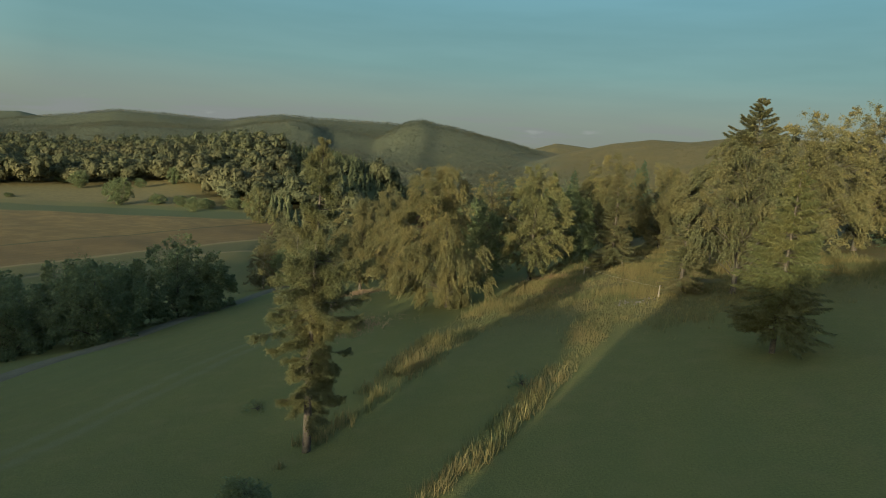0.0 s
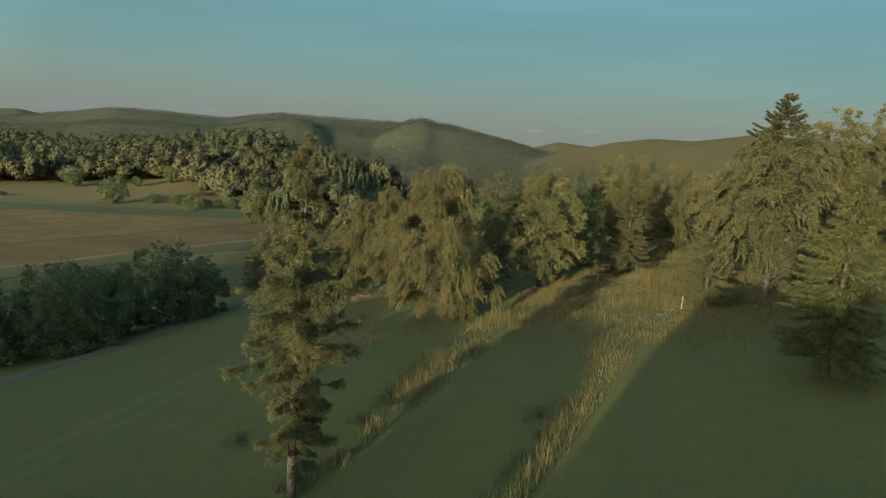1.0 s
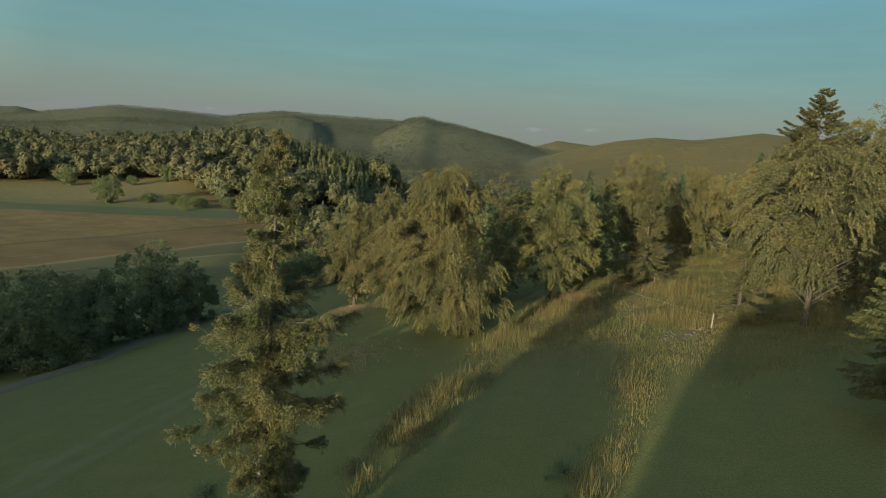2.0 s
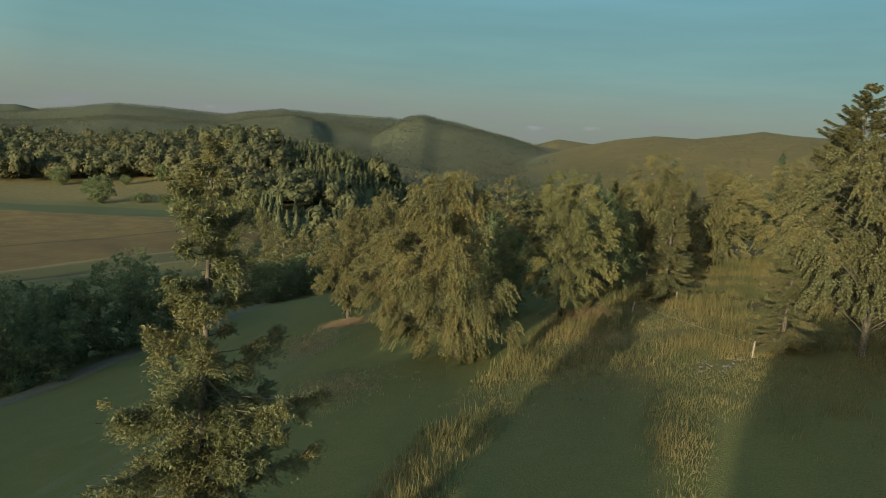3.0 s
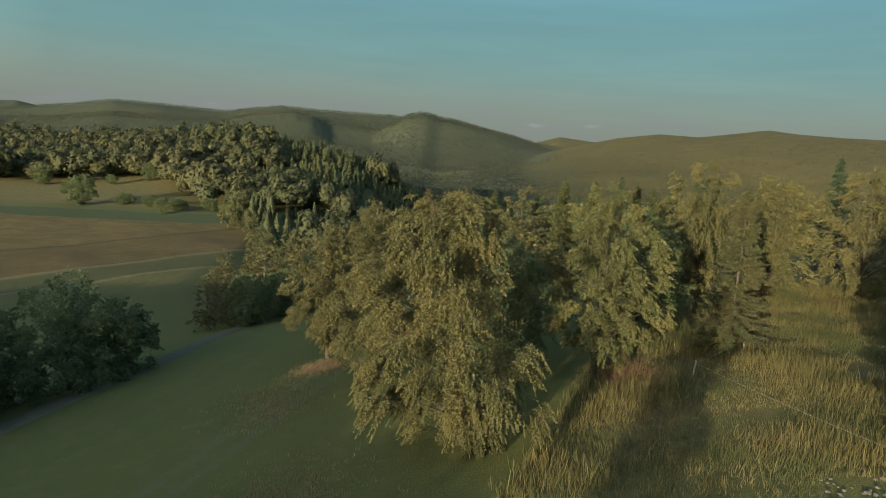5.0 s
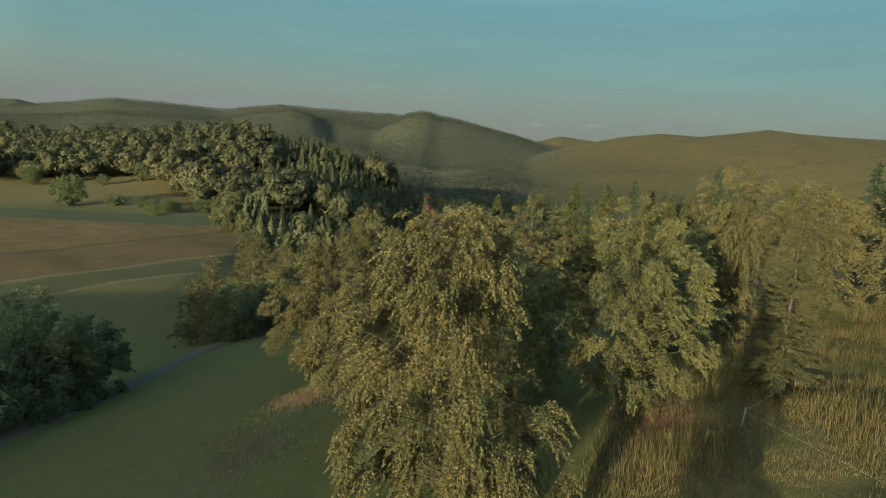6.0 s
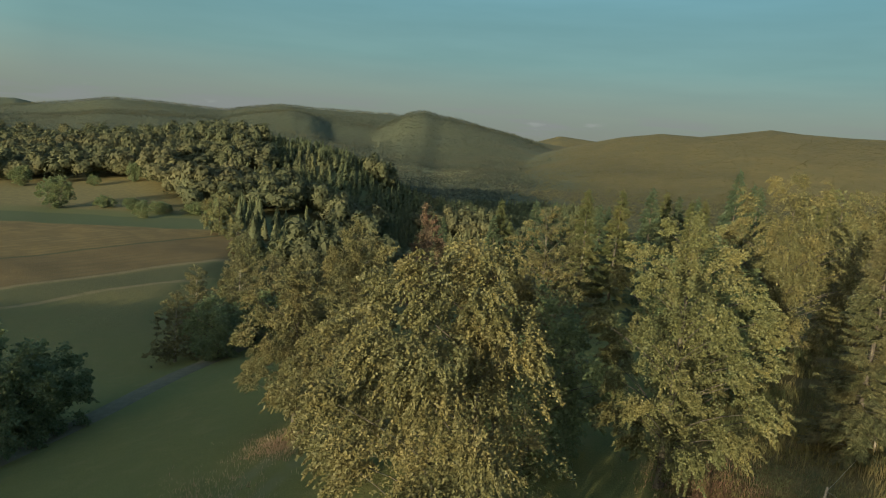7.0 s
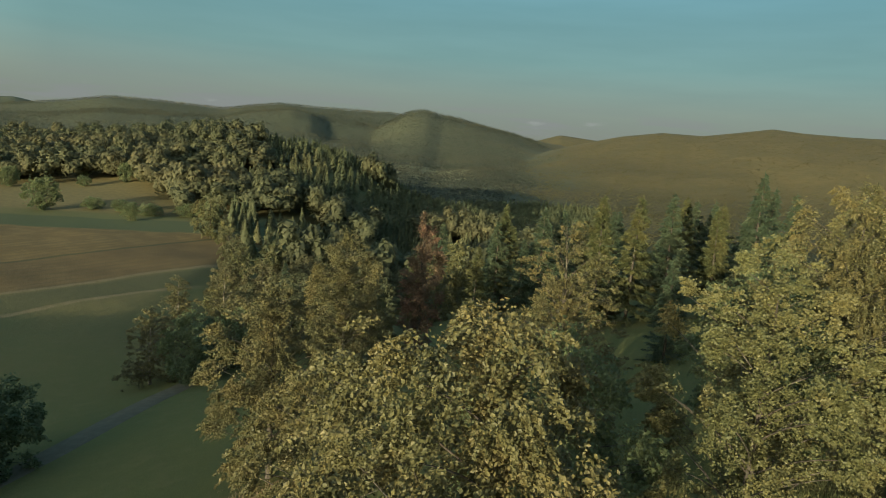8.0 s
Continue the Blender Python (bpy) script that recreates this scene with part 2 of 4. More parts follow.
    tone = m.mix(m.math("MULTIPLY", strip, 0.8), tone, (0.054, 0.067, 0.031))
    tone = m.mix(balk, tone, (0.147, 0.117, 0.061))
    far = m.math("MULTIPLY", m.ramp(s2, 298, 306), m.ramp(m.line(-1, 0), 70, 84))
    tone = m.mix(far, tone, m.mix(m.ramp(mid, 0.3, 0.7), (0.106, 0.090, 0.038), (0.131, 0.108, 0.044)))
    lane_way = m.math("ADD", m.line(0.97, -0.24), m.math("MULTIPLY", wob, 0.12))
    ruts = m.math("ADD", m.ramp(m.math("ABSOLUTE", m.math("ADD", lane_way, 34.2)), 0.9, 0.2), m.ramp(m.math("ABSOLUTE", m.math("ADD", lane_way, 31.8)), 0.9, 0.2))
    ruts = m.math("MULTIPLY", ruts, m.math("MULTIPLY", m.ramp(m.line(0, 1), 10, 25), m.ramp(m.line(0, 1), 130, 100)))
    tone = m.mix(m.math("MULTIPLY", ruts, m.ramp(mid, 0.3, 0.6, 0.25, 0.8)), tone, (0.126, 0.121, 0.057))
    swath = m.ramp(m.math("SINE", m.math("MULTIPLY", lane_way, 1.15)), -0.6, 0.8, 0.0, 0.10)
    tone = m.mix(m.math("MULTIPLY", swath, m.ramp(m.line(0, 1), 130, 90)), tone, (0.067, 0.082, 0.033))
    rough = m.math("MULTIPLY", m.ramp(m.math("ADD", m.line(0.90, -0.44), m.math("MULTIPLY", wob, 0.25)), -25.5, -23.5), m.ramp(m.line(0, 1), 40, 80))
    tone = m.mix(rough, tone, dry)
    wood = m.ramp(m.line(0, 1), 420, 560)
    hill = m.mix(m.ramp(m.noise(0.012, 4.0), 0.4, 0.6), (0.098, 0.081, 0.035), (0.086, 0.074, 0.034))
    hill = m.mix(m.ramp(m.noise(0.05, 4.0, 0.7), 0.4, 0.65, 0.0, 0.5), hill, (0.073, 0.067, 0.029))
    tone = m.mix(wood, tone, hill)
    tone = m.mix(m.math("MULTIPLY", wood, m.ramp(m.math("ADD", m.line(1, -0.13), m.math("MULTIPLY", m.math("SUBTRACT", m.noise(0.006, 4.0), 0.5), 420.0)), 110, -40)), tone, m.mix(m.ramp(m.voronoi(0.09), 0.2, 0.8), (0.074, 0.079, 0.046), (0.063, 0.069, 0.040)))
    vale = m.math("MULTIPLY", m.math("MULTIPLY", m.ramp(m.line(0, 1), 760, 840), m.ramp(m.line(0, 1), 1500, 1350)), m.math("MULTIPLY", m.ramp(m.noise(0.006, 2.0), 0.46, 0.54), m.ramp(m.line(1, -0.03), 40, -10)))
    tone = m.mix(vale, tone, (0.18, 0.175, 0.09))
    crowns = m.math("MULTIPLY", m.math("ADD", m.voronoi(0.085), m.voronoi(0.035)), m.math("MULTIPLY", wood, -5.0))
    close = m.ramp(m.line(0, 1), 320, 160)
    m.bump(m.math("ADD", crowns, m.math("MULTIPLY", close, m.math("ADD", fine, m.math("MULTIPLY", mid, 2.0)))), 0.6, 0.12)
    return m.done(tone, 0.95, 0.1)


# ---- the lie of the land ----
def value_noise(x, y, seed):
    """Smooth noise over the plan, -1 to 1."""
    xi, yi = np.floor(x).astype(np.int64), np.floor(y).astype(np.int64)
    fx, fy = x - xi, y - yi
    fx, fy = fx * fx * (3 - 2 * fx), fy * fy * (3 - 2 * fy)

    def cell(i, j):
        h = (i * 374761393 + j * 668265263 + seed * 974634541) & 0x7FFFFFFF
        h = ((h ^ (h >> 13)) * 1274126177) & 0x7FFFFFFF
        return ((h ^ (h >> 16)) & 0xFFFF) / 32767.5 - 1

    a, b = cell(xi, yi) * (1 - fx) + cell(xi + 1, yi) * fx, cell(xi, yi + 1) * (1 - fx) + cell(xi + 1, yi + 1) * fx
    return a * (1 - fy) + b * fy


def soft_max(a, b, k):
    return np.maximum(a, b) + k * np.log1p(np.exp(-np.abs(a - b) / k))


def bump_at(x, y, cx, cy, h, rx, ry, turn=0.0):
    c, s = math.cos(radians(turn)), math.sin(radians(turn))
    u, v = ((x - cx) * c + (y - cy) * s) / rx, (-(x - cx) * s + (y - cy) * c) / ry
    return h * np.exp(-u * u - v * v)


VALLEY = -53.0
# far ridges: distance of the crest, length of the slope before it, and along the compass (degrees) the crest's angle over the eye
RIDGES = (
    (3100, 1500, (-60, -34, -29.5, -26.8, -23.6, -18.4, -16.6, -13.9, -11, -4.7, 4, 12, 60), (0.4, -0.3, 0.35, 0.85, 0.85, 0.6, 0.95, 1.35, 1.25, 1.25, 0.2, -0.6, -0.6)),
    (2500, 1150, (-60, -10, -9, -7.5, -6, -4.7, -3.3, -2, 0.2, 3.2, 5.7, 7.8, 12, 60), (-2, -2.2, -1.9, -0.9, -0.1, 0.55, 1.38, 1.65, 1.4, 0.65, 0.2, -0.35, -1.5, -2)),
    (2350, 900, (-60, -24, -19, -16, -13, -11.4, -10.2, -9.2, -8.3, -5, 60), (-2, -1.5, -0.2, 0.55, 0.98, 0.72, 0.0, -1.0, -2.1, -2.4, -2.4)),
    (1900, 1000, (-60, 5, 8.2, 10.5, 14.7, 17.8, 20.9, 23.9, 25.8, 27.9, 31, 34, 60), (-2.4, -2.4, -1.25, -0.4, 0.7, 1.2, 1.15, 1.65, 2.0, 1.8, 1.7, 1.7, 1.5)),
    (4650, 700, (-60, -36, -33, -31.5, -25, 6, 9.9, 14, 60), (0.0, 0.2, 0.4, 0.1, -0.8, -0.8, 0.45, 0.1, 0.2)),
)


def ground_z(x, y):
    """The height of the ground at a place of the plan."""
    x, y = np.asarray(x, float), np.asarray(y, float)
    xc, yc = np.clip(x, -160, 80), np.clip(y, -120, 260)
    slope = 5.36 + 0.168 * xc - 0.102 * yc + 0.0004 * xc * yc - 0.0006 * xc * xc * (xc > 0) - 0.0003 * xc * xc * (xc < 0)
    z = soft_max(slope, -19.5 + 0 * x, 1.5)
    drop = np.clip((y - 260 + 0.55 * np.minimum(x + 60, 0)) / 420, 0, 1)
    z = z - 33 * drop * drop * (3 - 2 * drop)
    fall, open_side = np.clip((y - 122) / 170, 0, 1), np.clip((x + 60) / 40, 0, 1) * 0.45 + np.clip((x - 15) / 60, 0, 1) * 0.55
    z = z - 36 * fall * fall * (3 - 2 * fall) * open_side * (1 - 0.55 * drop)
    z = z + bump_at(x, y, -190, 530, 22, 118, 90, -8) + bump_at(x, y, -350, 450, 10, 90, 80) + bump_at(x, y, -108, 455, 22, 80, 80) + bump_at(x, y, -30, 470, 13, 75, 95)
    z = z + bump_at(x, y, -7, 33, -1.35, 12, 12) + bump_at(x, y, 19, 80, 0.9, 9, 9)
    r, az = np.hypot(x, y), np.degrees(np.arctan2(x, y))
    top = np.zeros_like(z)
    for dist, slope_long, angles, rise in RIDGES:
        crest = EYE + np.tan(np.radians(np.interp(az, angles, rise))) * dist - VALLEY
        spur = 1 + 0.12 * value_noise(az / 4.5 + dist, az * 0 + dist / 97, 7) + 0.10 * value_noise(x / 240, y / 240, 8)
        k = np.clip(1 - np.maximum(dist - r, 0) / (slope_long * spur), 0, 1) * np.clip(1 - np.maximum(r - dist, 0) / 1400, 0.3, 1)
        k = 0.5 * k * k * (3 - 2 * k) + 0.5 * k ** 1.15
        folds = (value_noise(x / 330, y / 330, 3) * 16) * k * (1 - k) * 3
        top = np.maximum(top, np.maximum(crest, 0) * k + folds)
    z = z + top * np.clip((r - 700) / 500, 0, 1)
    near = np.clip(1 - (r - 250) / 250, 0, 1)
    z = z + near * (value_noise(x / 14, y / 14, 1) * 0.25 + value_noise(x / 47, y / 47, 2) * 0.5)
    return z


def height(x, y):
    return float(ground_z(x, y))


# ---- building helpers ----
def make_mesh(name, verts, faces, material, smooth=False):
    """A mesh from arrays: verts n x 3, faces m x k."""
    verts, faces = np.asarray(verts, np.float32).reshape(-1, 3), np.asarray(faces, np.int32)
    me = bpy.data.meshes.new(name)
    k = faces.shape[1]
    me.vertices.add(len(verts))
    me.vertices.foreach_set("co", verts.ravel())
    me.loops.add(faces.size)
    me.loops.foreach_set("vertex_index", faces.ravel())
    me.polygons.add(len(faces))
    me.polygons.foreach_set("loop_start", np.arange(0, faces.size, k, dtype=np.int32))
    me.polygons.foreach_set("use_smooth", np.full(len(faces), smooth))
    me.update(calc_edges=True)
    me.materials.append(material)
    return me


def part(name, mesh, parent, label=""):
    ob = new(name, mesh)
    ob.parent = parent
    return tagged(ob, label)


class Tubes:
    """Collects tapered tubes along lines of points into one mesh."""

    def __init__(self):
        self.v, self.f, self.n = [], [], 0

    def add(self, points, radii, sides=6):
        pts = np.asarray(points, float)
        tan = np.gradient(pts, axis=0)
        tan /= np.linalg.norm(tan, axis=1)[:, None] + 1e-9
        ref = np.where(np.abs(tan[:, 2:]) > 0.9, (1.0, 0, 0), (0, 0, 1.0))
        a = np.cross(tan, ref)
        a /= np.linalg.norm(a, axis=1)[:, None] + 1e-9
        b = np.cross(tan, a)
        ang = np.arange(sides) * 2 * np.pi / sides
        r = np.asarray(radii, float)[:, None, None]
        ring = pts[:, None] + r * (np.cos(ang)[None, :, None] * a[:, None] + np.sin(ang)[None, :, None] * b[:, None])
        self.v.append(ring.reshape(-1, 3))
        i, j = np.meshgrid(np.arange(len(pts) - 1), np.arange(sides), indexing="ij")
        k = (j + 1) % sides
        self.f.append(self.n + np.stack([i * sides + j, i * sides + k, (i + 1) * sides + k, (i + 1) * sides + j], -1).reshape(-1, 4))
        self.n += len(pts) * sides

    def mesh(self, name, material):
        return make_mesh(name, np.concatenate(self.v), np.concatenate(self.f), material, True)


def unit(v):
    return v / (np.linalg.norm(v, axis=-1, keepdims=True) + 1e-9)


def leaves(name, centre, along, size, width, rng, material, flat=0.5, simple=False):
    """One folded diamond leaf (simple: a plain pointed one) at each centre, pointing along; flat turns the blades to the sky."""
    n = len(centre)
    along = unit(along)
    side = unit(np.cross(along, unit(rng.normal(size=(n, 3)) + np.array((0, 0, flat * 3)))))
    up = np.cross(side, along)
    s = (size * rng.uniform(0.7, 1.3, n))[:, None]
    w = s * width
    if simple:
        v = np.stack([centre + side * w * 0.55 - along * s * 0.25, centre + along * s * 0.75, centre - side * w * 0.55 - along * s * 0.35], 1)
        return make_mesh(name, v.reshape(-1, 3), np.arange(3 * n).reshape(n, 3), material)
    v = np.stack([centre - along * s * 0.5, centre + side * w * 0.5 + up * w * 0.12, centre + along * s * 0.5, centre - side * w * 0.5 + up * w * 0.12], 1)
    return make_mesh(name, v.reshape(-1, 3), np.arange(4 * n).reshape(n, 4), material)


def broadleaf(name, seed, tall, radius, foot, count, size, leaf, bark, droop=0.6, boughs=80, rise=0.55, slender=1.0, per=30, bare=0.0, limbs=60, gaps=0.35, tongue=1.0):
    """A broadleaved tree: a trunk, boughs that rise from it and bend over, and along each bough a plume of hanging, leafy twigs. Its foot is at the origin."""
    rng = np.random.default_rng(seed)
    root = new(name)
    wood = Tubes()
    h = np.linspace(0, 1, 12)
    sway = np.cumsum(rng.normal(0, 0.06, (12, 2)), 0) * h[:, None]
    axis = np.stack([sway[:, 0], sway[:, 1], h * 0.86 * tall - 0.4], 1)
    base = 0.016 * tall + 0.03
    wood.add(axis, base * (1 - h) ** 0.8 + 0.02 + 0.25 * base * (h < 0.05), 9)
    n = max(1, count // per)
    k = (np.arange(boughs) + rng.uniform(0, 1, boughs)) / boughs
    k = 1 - (1 - k) ** 0.85
    turn = np.arange(boughs) * 2.399 + rng.uniform(-0.6, 0.6, boughs)
    full = np.where(k < 0.28, 0.70 + 0.30 * np.sin(k / 0.28 * np.pi / 2), 1 - 0.94 * (np.clip(k - 0.28, 0, 1) / 0.72) ** (2.0 / slender))
    lump = 1 + 0.22 * value_noise(turn * 0 + np.cos(turn) * 1.4 + seed, np.sin(turn) * 1.4 + k * 3, seed)
    reach = radius * full * lump * rng.uniform(0.78, 1.10, boughs)
    lift = rise * (0.5 + 1.3 * k)
    way = np.stack([np.cos(turn), np.sin(turn), 0 * turn], 1)
    side = np.stack([-np.sin(turn), np.cos(turn), 0 * turn], 1)
    bend = lift * (1 - 0.35 * k) + (0.25 + 0.40 * droop) * (1 - 0.75 * k)
    top_z = foot + (tall - foot) * k
    from_z = np.clip(top_z - (lift - 0.45 * bend) * reach, 0.06 * tall, 0.85 * tall)
    lift = lift + np.clip(top_z - from_z - (lift - 0.45 * bend) * reach, 0, 4) / np.maximum(reach, 0.6)
    p0 = np.stack([np.interp(from_z, axis[:, 2], axis[:, 0]), np.interp(from_z, axis[:, 2], axis[:, 1]), from_z], 1)

    def along(i, s):
        """A place on bough i, s from 0 at the trunk to 1 at the tip."""
        r = reach[i][:, None]
        return p0[i] + way[i] * r * s * (1 - 0.12 * s) + np.array((0, 0, 1.0)) * r * (lift[i][:, None] * s - bend[i][:, None] * s ** 2.4 * 0.8)

    for i in range(0, boughs, max(1, boughs // limbs)):
        s = np.linspace(0, 0.65, 5)[:, None]
        wood.add(along(np.full(5, i), s), (0.008 + 0.007 * reach[i]) * (1 - 1.2 * s[:, 0]) + 0.003, 4)
    share = (reach + 0.3) ** 1.35 * (1 + 0.9 * k ** 2)
    i = rng.choice(boughs, n, p=share / share.sum())
    s = (rng.uniform(0.02, 1.0, n) ** (0.75 + 0.35 * k[i]))[:, None] * 1.02
    wide = (0.22 + 0.105 * reach[i])[:, None] * np.sin(np.clip(0.12 + 0.9 * s, 0, 1) * 2.75) ** 0.8
    off = rng.uniform(-1, 1, (n, 1))
    start = along(i, s) + side[i] * off * wide - np.array((0, 0, 0.22)) * np.abs(off) * wide + rng.normal(0, 0.05 + 0.006 * radius, (n, 3))
    if bare or gaps:
        fine = 1.5 / (0.6 + 0.12 * radius)
        clump = value_noise(start[:, 0] * fine + 0.6 * start[:, 1] * fine, start[:, 2] * fine, seed) + value_noise(start[:, 1] * fine - 0.6 * start[:, 0] * fine, start[:, 2] * fine * 0.8, seed + 1)
        keep = (rng.uniform(size=n) > bare) & (clump > -0.75 + gaps)
        start, i, s, off, n = start[keep], i[keep], s[keep], off[keep], int(keep.sum())
    head = unit(way[i] * (0.75 - 0.3 * droop) + side[i] * off * 0.5 + np.array((0, 0, 0.35 - 0.75 * droop)) + rng.normal(0, 0.22, (n, 3)))
    long = rng.uniform(0.45, 1.0, (n, 1, 1)) * (0.40 + 0.055 * radius) * tongue
    q = rng.uniform(0, 1, (n, per, 1))
    fall = np.array((0, 0, -1.0))
    pos = start[:, None] + head[:, None] * long * q + fall * (droop * 0.7 * long * q ** 1.8) + rng.normal(0, 1, (n, per, 3)) * (0.03 + 0.011 * radius * (1.15 - q) * tongue ** 0.5)
    aim = head[:, None] + fall * (0.9 * droop * q) + rng.normal(0, 0.60, (n, per, 3))
    crown = leaves(name + "_leaves", pos.reshape(-1, 3), aim.reshape(-1, 3), size, 0.55, rng, leaf, 0.5, True)
    part("trunk", wood.mesh("trunk", bark), root)
    part("crown", crown, root)
    return root


DOME = ((0.0, 0.06, 0.2, 0.42, 0.65, 0.82, 0.93, 1.0), (0.30, 0.55, 0.84, 1.0, 0.95, 0.74, 0.46, 0.06))
BEECH = ((0.0, 0.06, 0.2, 0.4, 0.6, 0.75, 0.87, 0.95, 1.0), (0.42, 0.68, 0.92, 1.0, 0.90, 0.78, 0.66, 0.48, 0.12))


def tongued(name, seed, tall, radius, foot, count, size, leaf, bark, hang=0.6, lift=(-0.4, 0.1), per=200, long=1.2, wide=0.26, profile=DOME, gaps=0.2, limbs=70, core=0.22, lean=(0.0, 0.0), clump=0.13):
    """A leafy tree: boughs that end in domed clumps at the crown's edge, each clump of hanging tongues of leaves, with dark hollows between the clumps. Its foot is at the origin."""
    rng = np.random.default_rng(seed)
    root = new(name)
    wood = Tubes()
    h = np.linspace(0, 1, 12)
    sway = np.cumsum(rng.normal(0, 0.05, (12, 2)), 0) * h[:, None] + np.outer(h ** 1.5, lean)
    axis = np.stack([sway[:, 0], sway[:, 1], h * 0.93 * tall - 0.4], 1)
    base = 0.015 * tall + 0.03
    wood.add(axis, base * (1 - h) ** 0.8 + 0.015 + 0.25 * base * (h < 0.05), 9)
    spread = clump * radius + 0.28
    n = max(24, count // per)
    boughs = int(min(n / 3, 0.66 * 4.2 * radius * (tall - foot) / (3.1 * spread * spread)))
    pick = np.linspace(0, 1, 200)
    area = np.interp(pick, *profile) + 0.12
    k = np.interp((np.arange(boughs) + rng.uniform(0, 1, boughs)) / boughs, np.cumsum(area) / area.sum(), pick)
    turn = np.arange(boughs) * 2.39996 + rng.uniform(-0.5, 0.5, boughs)
    lump = 1 + 0.20 * value_noise(np.cos(turn) * 1.3 + seed, np.sin(turn) * 1.3 + k * 3.0, seed)
    reach = radius * np.interp(k, *profile) * lump * np.where(rng.uniform(size=boughs) < 0.25, rng.uniform(0.6, 0.8, boughs), rng.uniform(0.9, 1.12, boughs))
    hole = value_noise(np.cos(turn) * radius * 0.42 + seed, k * tall * 0.42 + np.sin(turn) * radius * 0.42, seed + 2)
    keep = hole > -0.95 + gaps * 1.2
    k, turn, reach = k[keep], turn[keep], reach[keep]
    top = foot + (tall - foot) * k
    for i in range(0, len(k), max(1, len(k) // limbs)):
        s = np.linspace(0, 1, 6)[:, None]
        low = max(0.1 * tall, min(0.9 * tall, top[i] - 0.6 * reach[i]))
        a = np.array((np.interp(low, axis[:, 2], axis[:, 0]), np.interp(low, axis[:, 2], axis[:, 1]), low))
        b = np.array((np.interp(top[i], axis[:, 2], axis[:, 0]) + math.cos(turn[i]) * reach[i] * 0.92, np.interp(top[i], axis[:, 2], axis[:, 1]) + math.sin(turn[i]) * reach[i] * 0.92, top[i]))
        wood.add(a + (b - a) * s + np.array((0, 0, 0.3)) * reach[i] * s * (1 - s), (0.012 + 0.008 * reach[i]) * (1 - 0.85 * s[:, 0]), 4)
    share = (reach + 0.25 * radius) / (reach + 0.25 * radius).sum()
    which = rng.choice(len(k), n, p=share)
    inner = rng.uniform(size=n) < core
    across, up = rng.normal(0, 0.42, n), rng.normal(0, 0.40, n)
    far = reach[which] - spread * (0.45 * across ** 2 + 0.30 * up ** 2 + np.abs(rng.normal(0, 0.35, n)))
    far = np.where(inner, reach[which] * rng.uniform(0.05, 0.55, n), far)
    around = turn[which] + across * spread / np.maximum(reach[which], 0.7) + np.where(inner, rng.uniform(-1.5, 1.5, n), 0)
    z = np.clip(top[which] + up * spread + np.where(inner, rng.normal(0, 0.8, n), 0), foot * 0.6, tall)
    way = np.stack([np.cos(around), np.sin(around), 0 * around], 1)
    mid = np.stack([np.interp(z, axis[:, 2], axis[:, 0]), np.interp(z, axis[:, 2], axis[:, 1]), z], 1)
    length = long * rng.uniform(0.55, 1.2, n) * np.clip(0.4 + far / radius, 0.4, 1.0)
    kk = (z - foot) / (tall - foot)
    head = unit(way + np.array((0, 0, 1.0)) * (lift[0] + (lift[1] - lift[0]) * kk)[:, None] + rng.normal(0, 0.30, (n, 3)))
    start = mid + way * np.maximum(far - 0.7 * length, 0.02)[:, None]
    start[:, 2] = np.maximum(start[:, 2], 0.25 + 0.5 * hang * length)
    q = rng.uniform(0, 1, (n, per, 1)) ** 0.9
    d = length[:, None, None]
    fall = np.array((0, 0, -1.0))
    thick = wide * (0.5 + 0.5 * np.sin(np.clip(q * 1.1 + 0.15, 0, 1) * np.pi)) * np.clip(1.25 - q, 0.25, 1) * (0.6 + 0.4 * d / long) * np.where(inner, 2.6, 1.0)[:, None, None]
    pos = start[:, None] + head[:, None] * d * q + fall * hang * d * q ** 1.8 + rng.normal(0, 1, (n, per, 3)) * thick
    aim = head[:, None] + fall * (0.3 + 0.9 * hang * q) + rng.normal(0, 0.85, (n, per, 3))
    crown = leaves(name + "_leaves", pos.reshape(-1, 3), aim.reshape(-1, 3), size, 0.7, rng, leaf, 0.15, count < 100000)
    part("trunk", wood.mesh("trunk", bark), root)
    part("crown", crown, root)
    return root


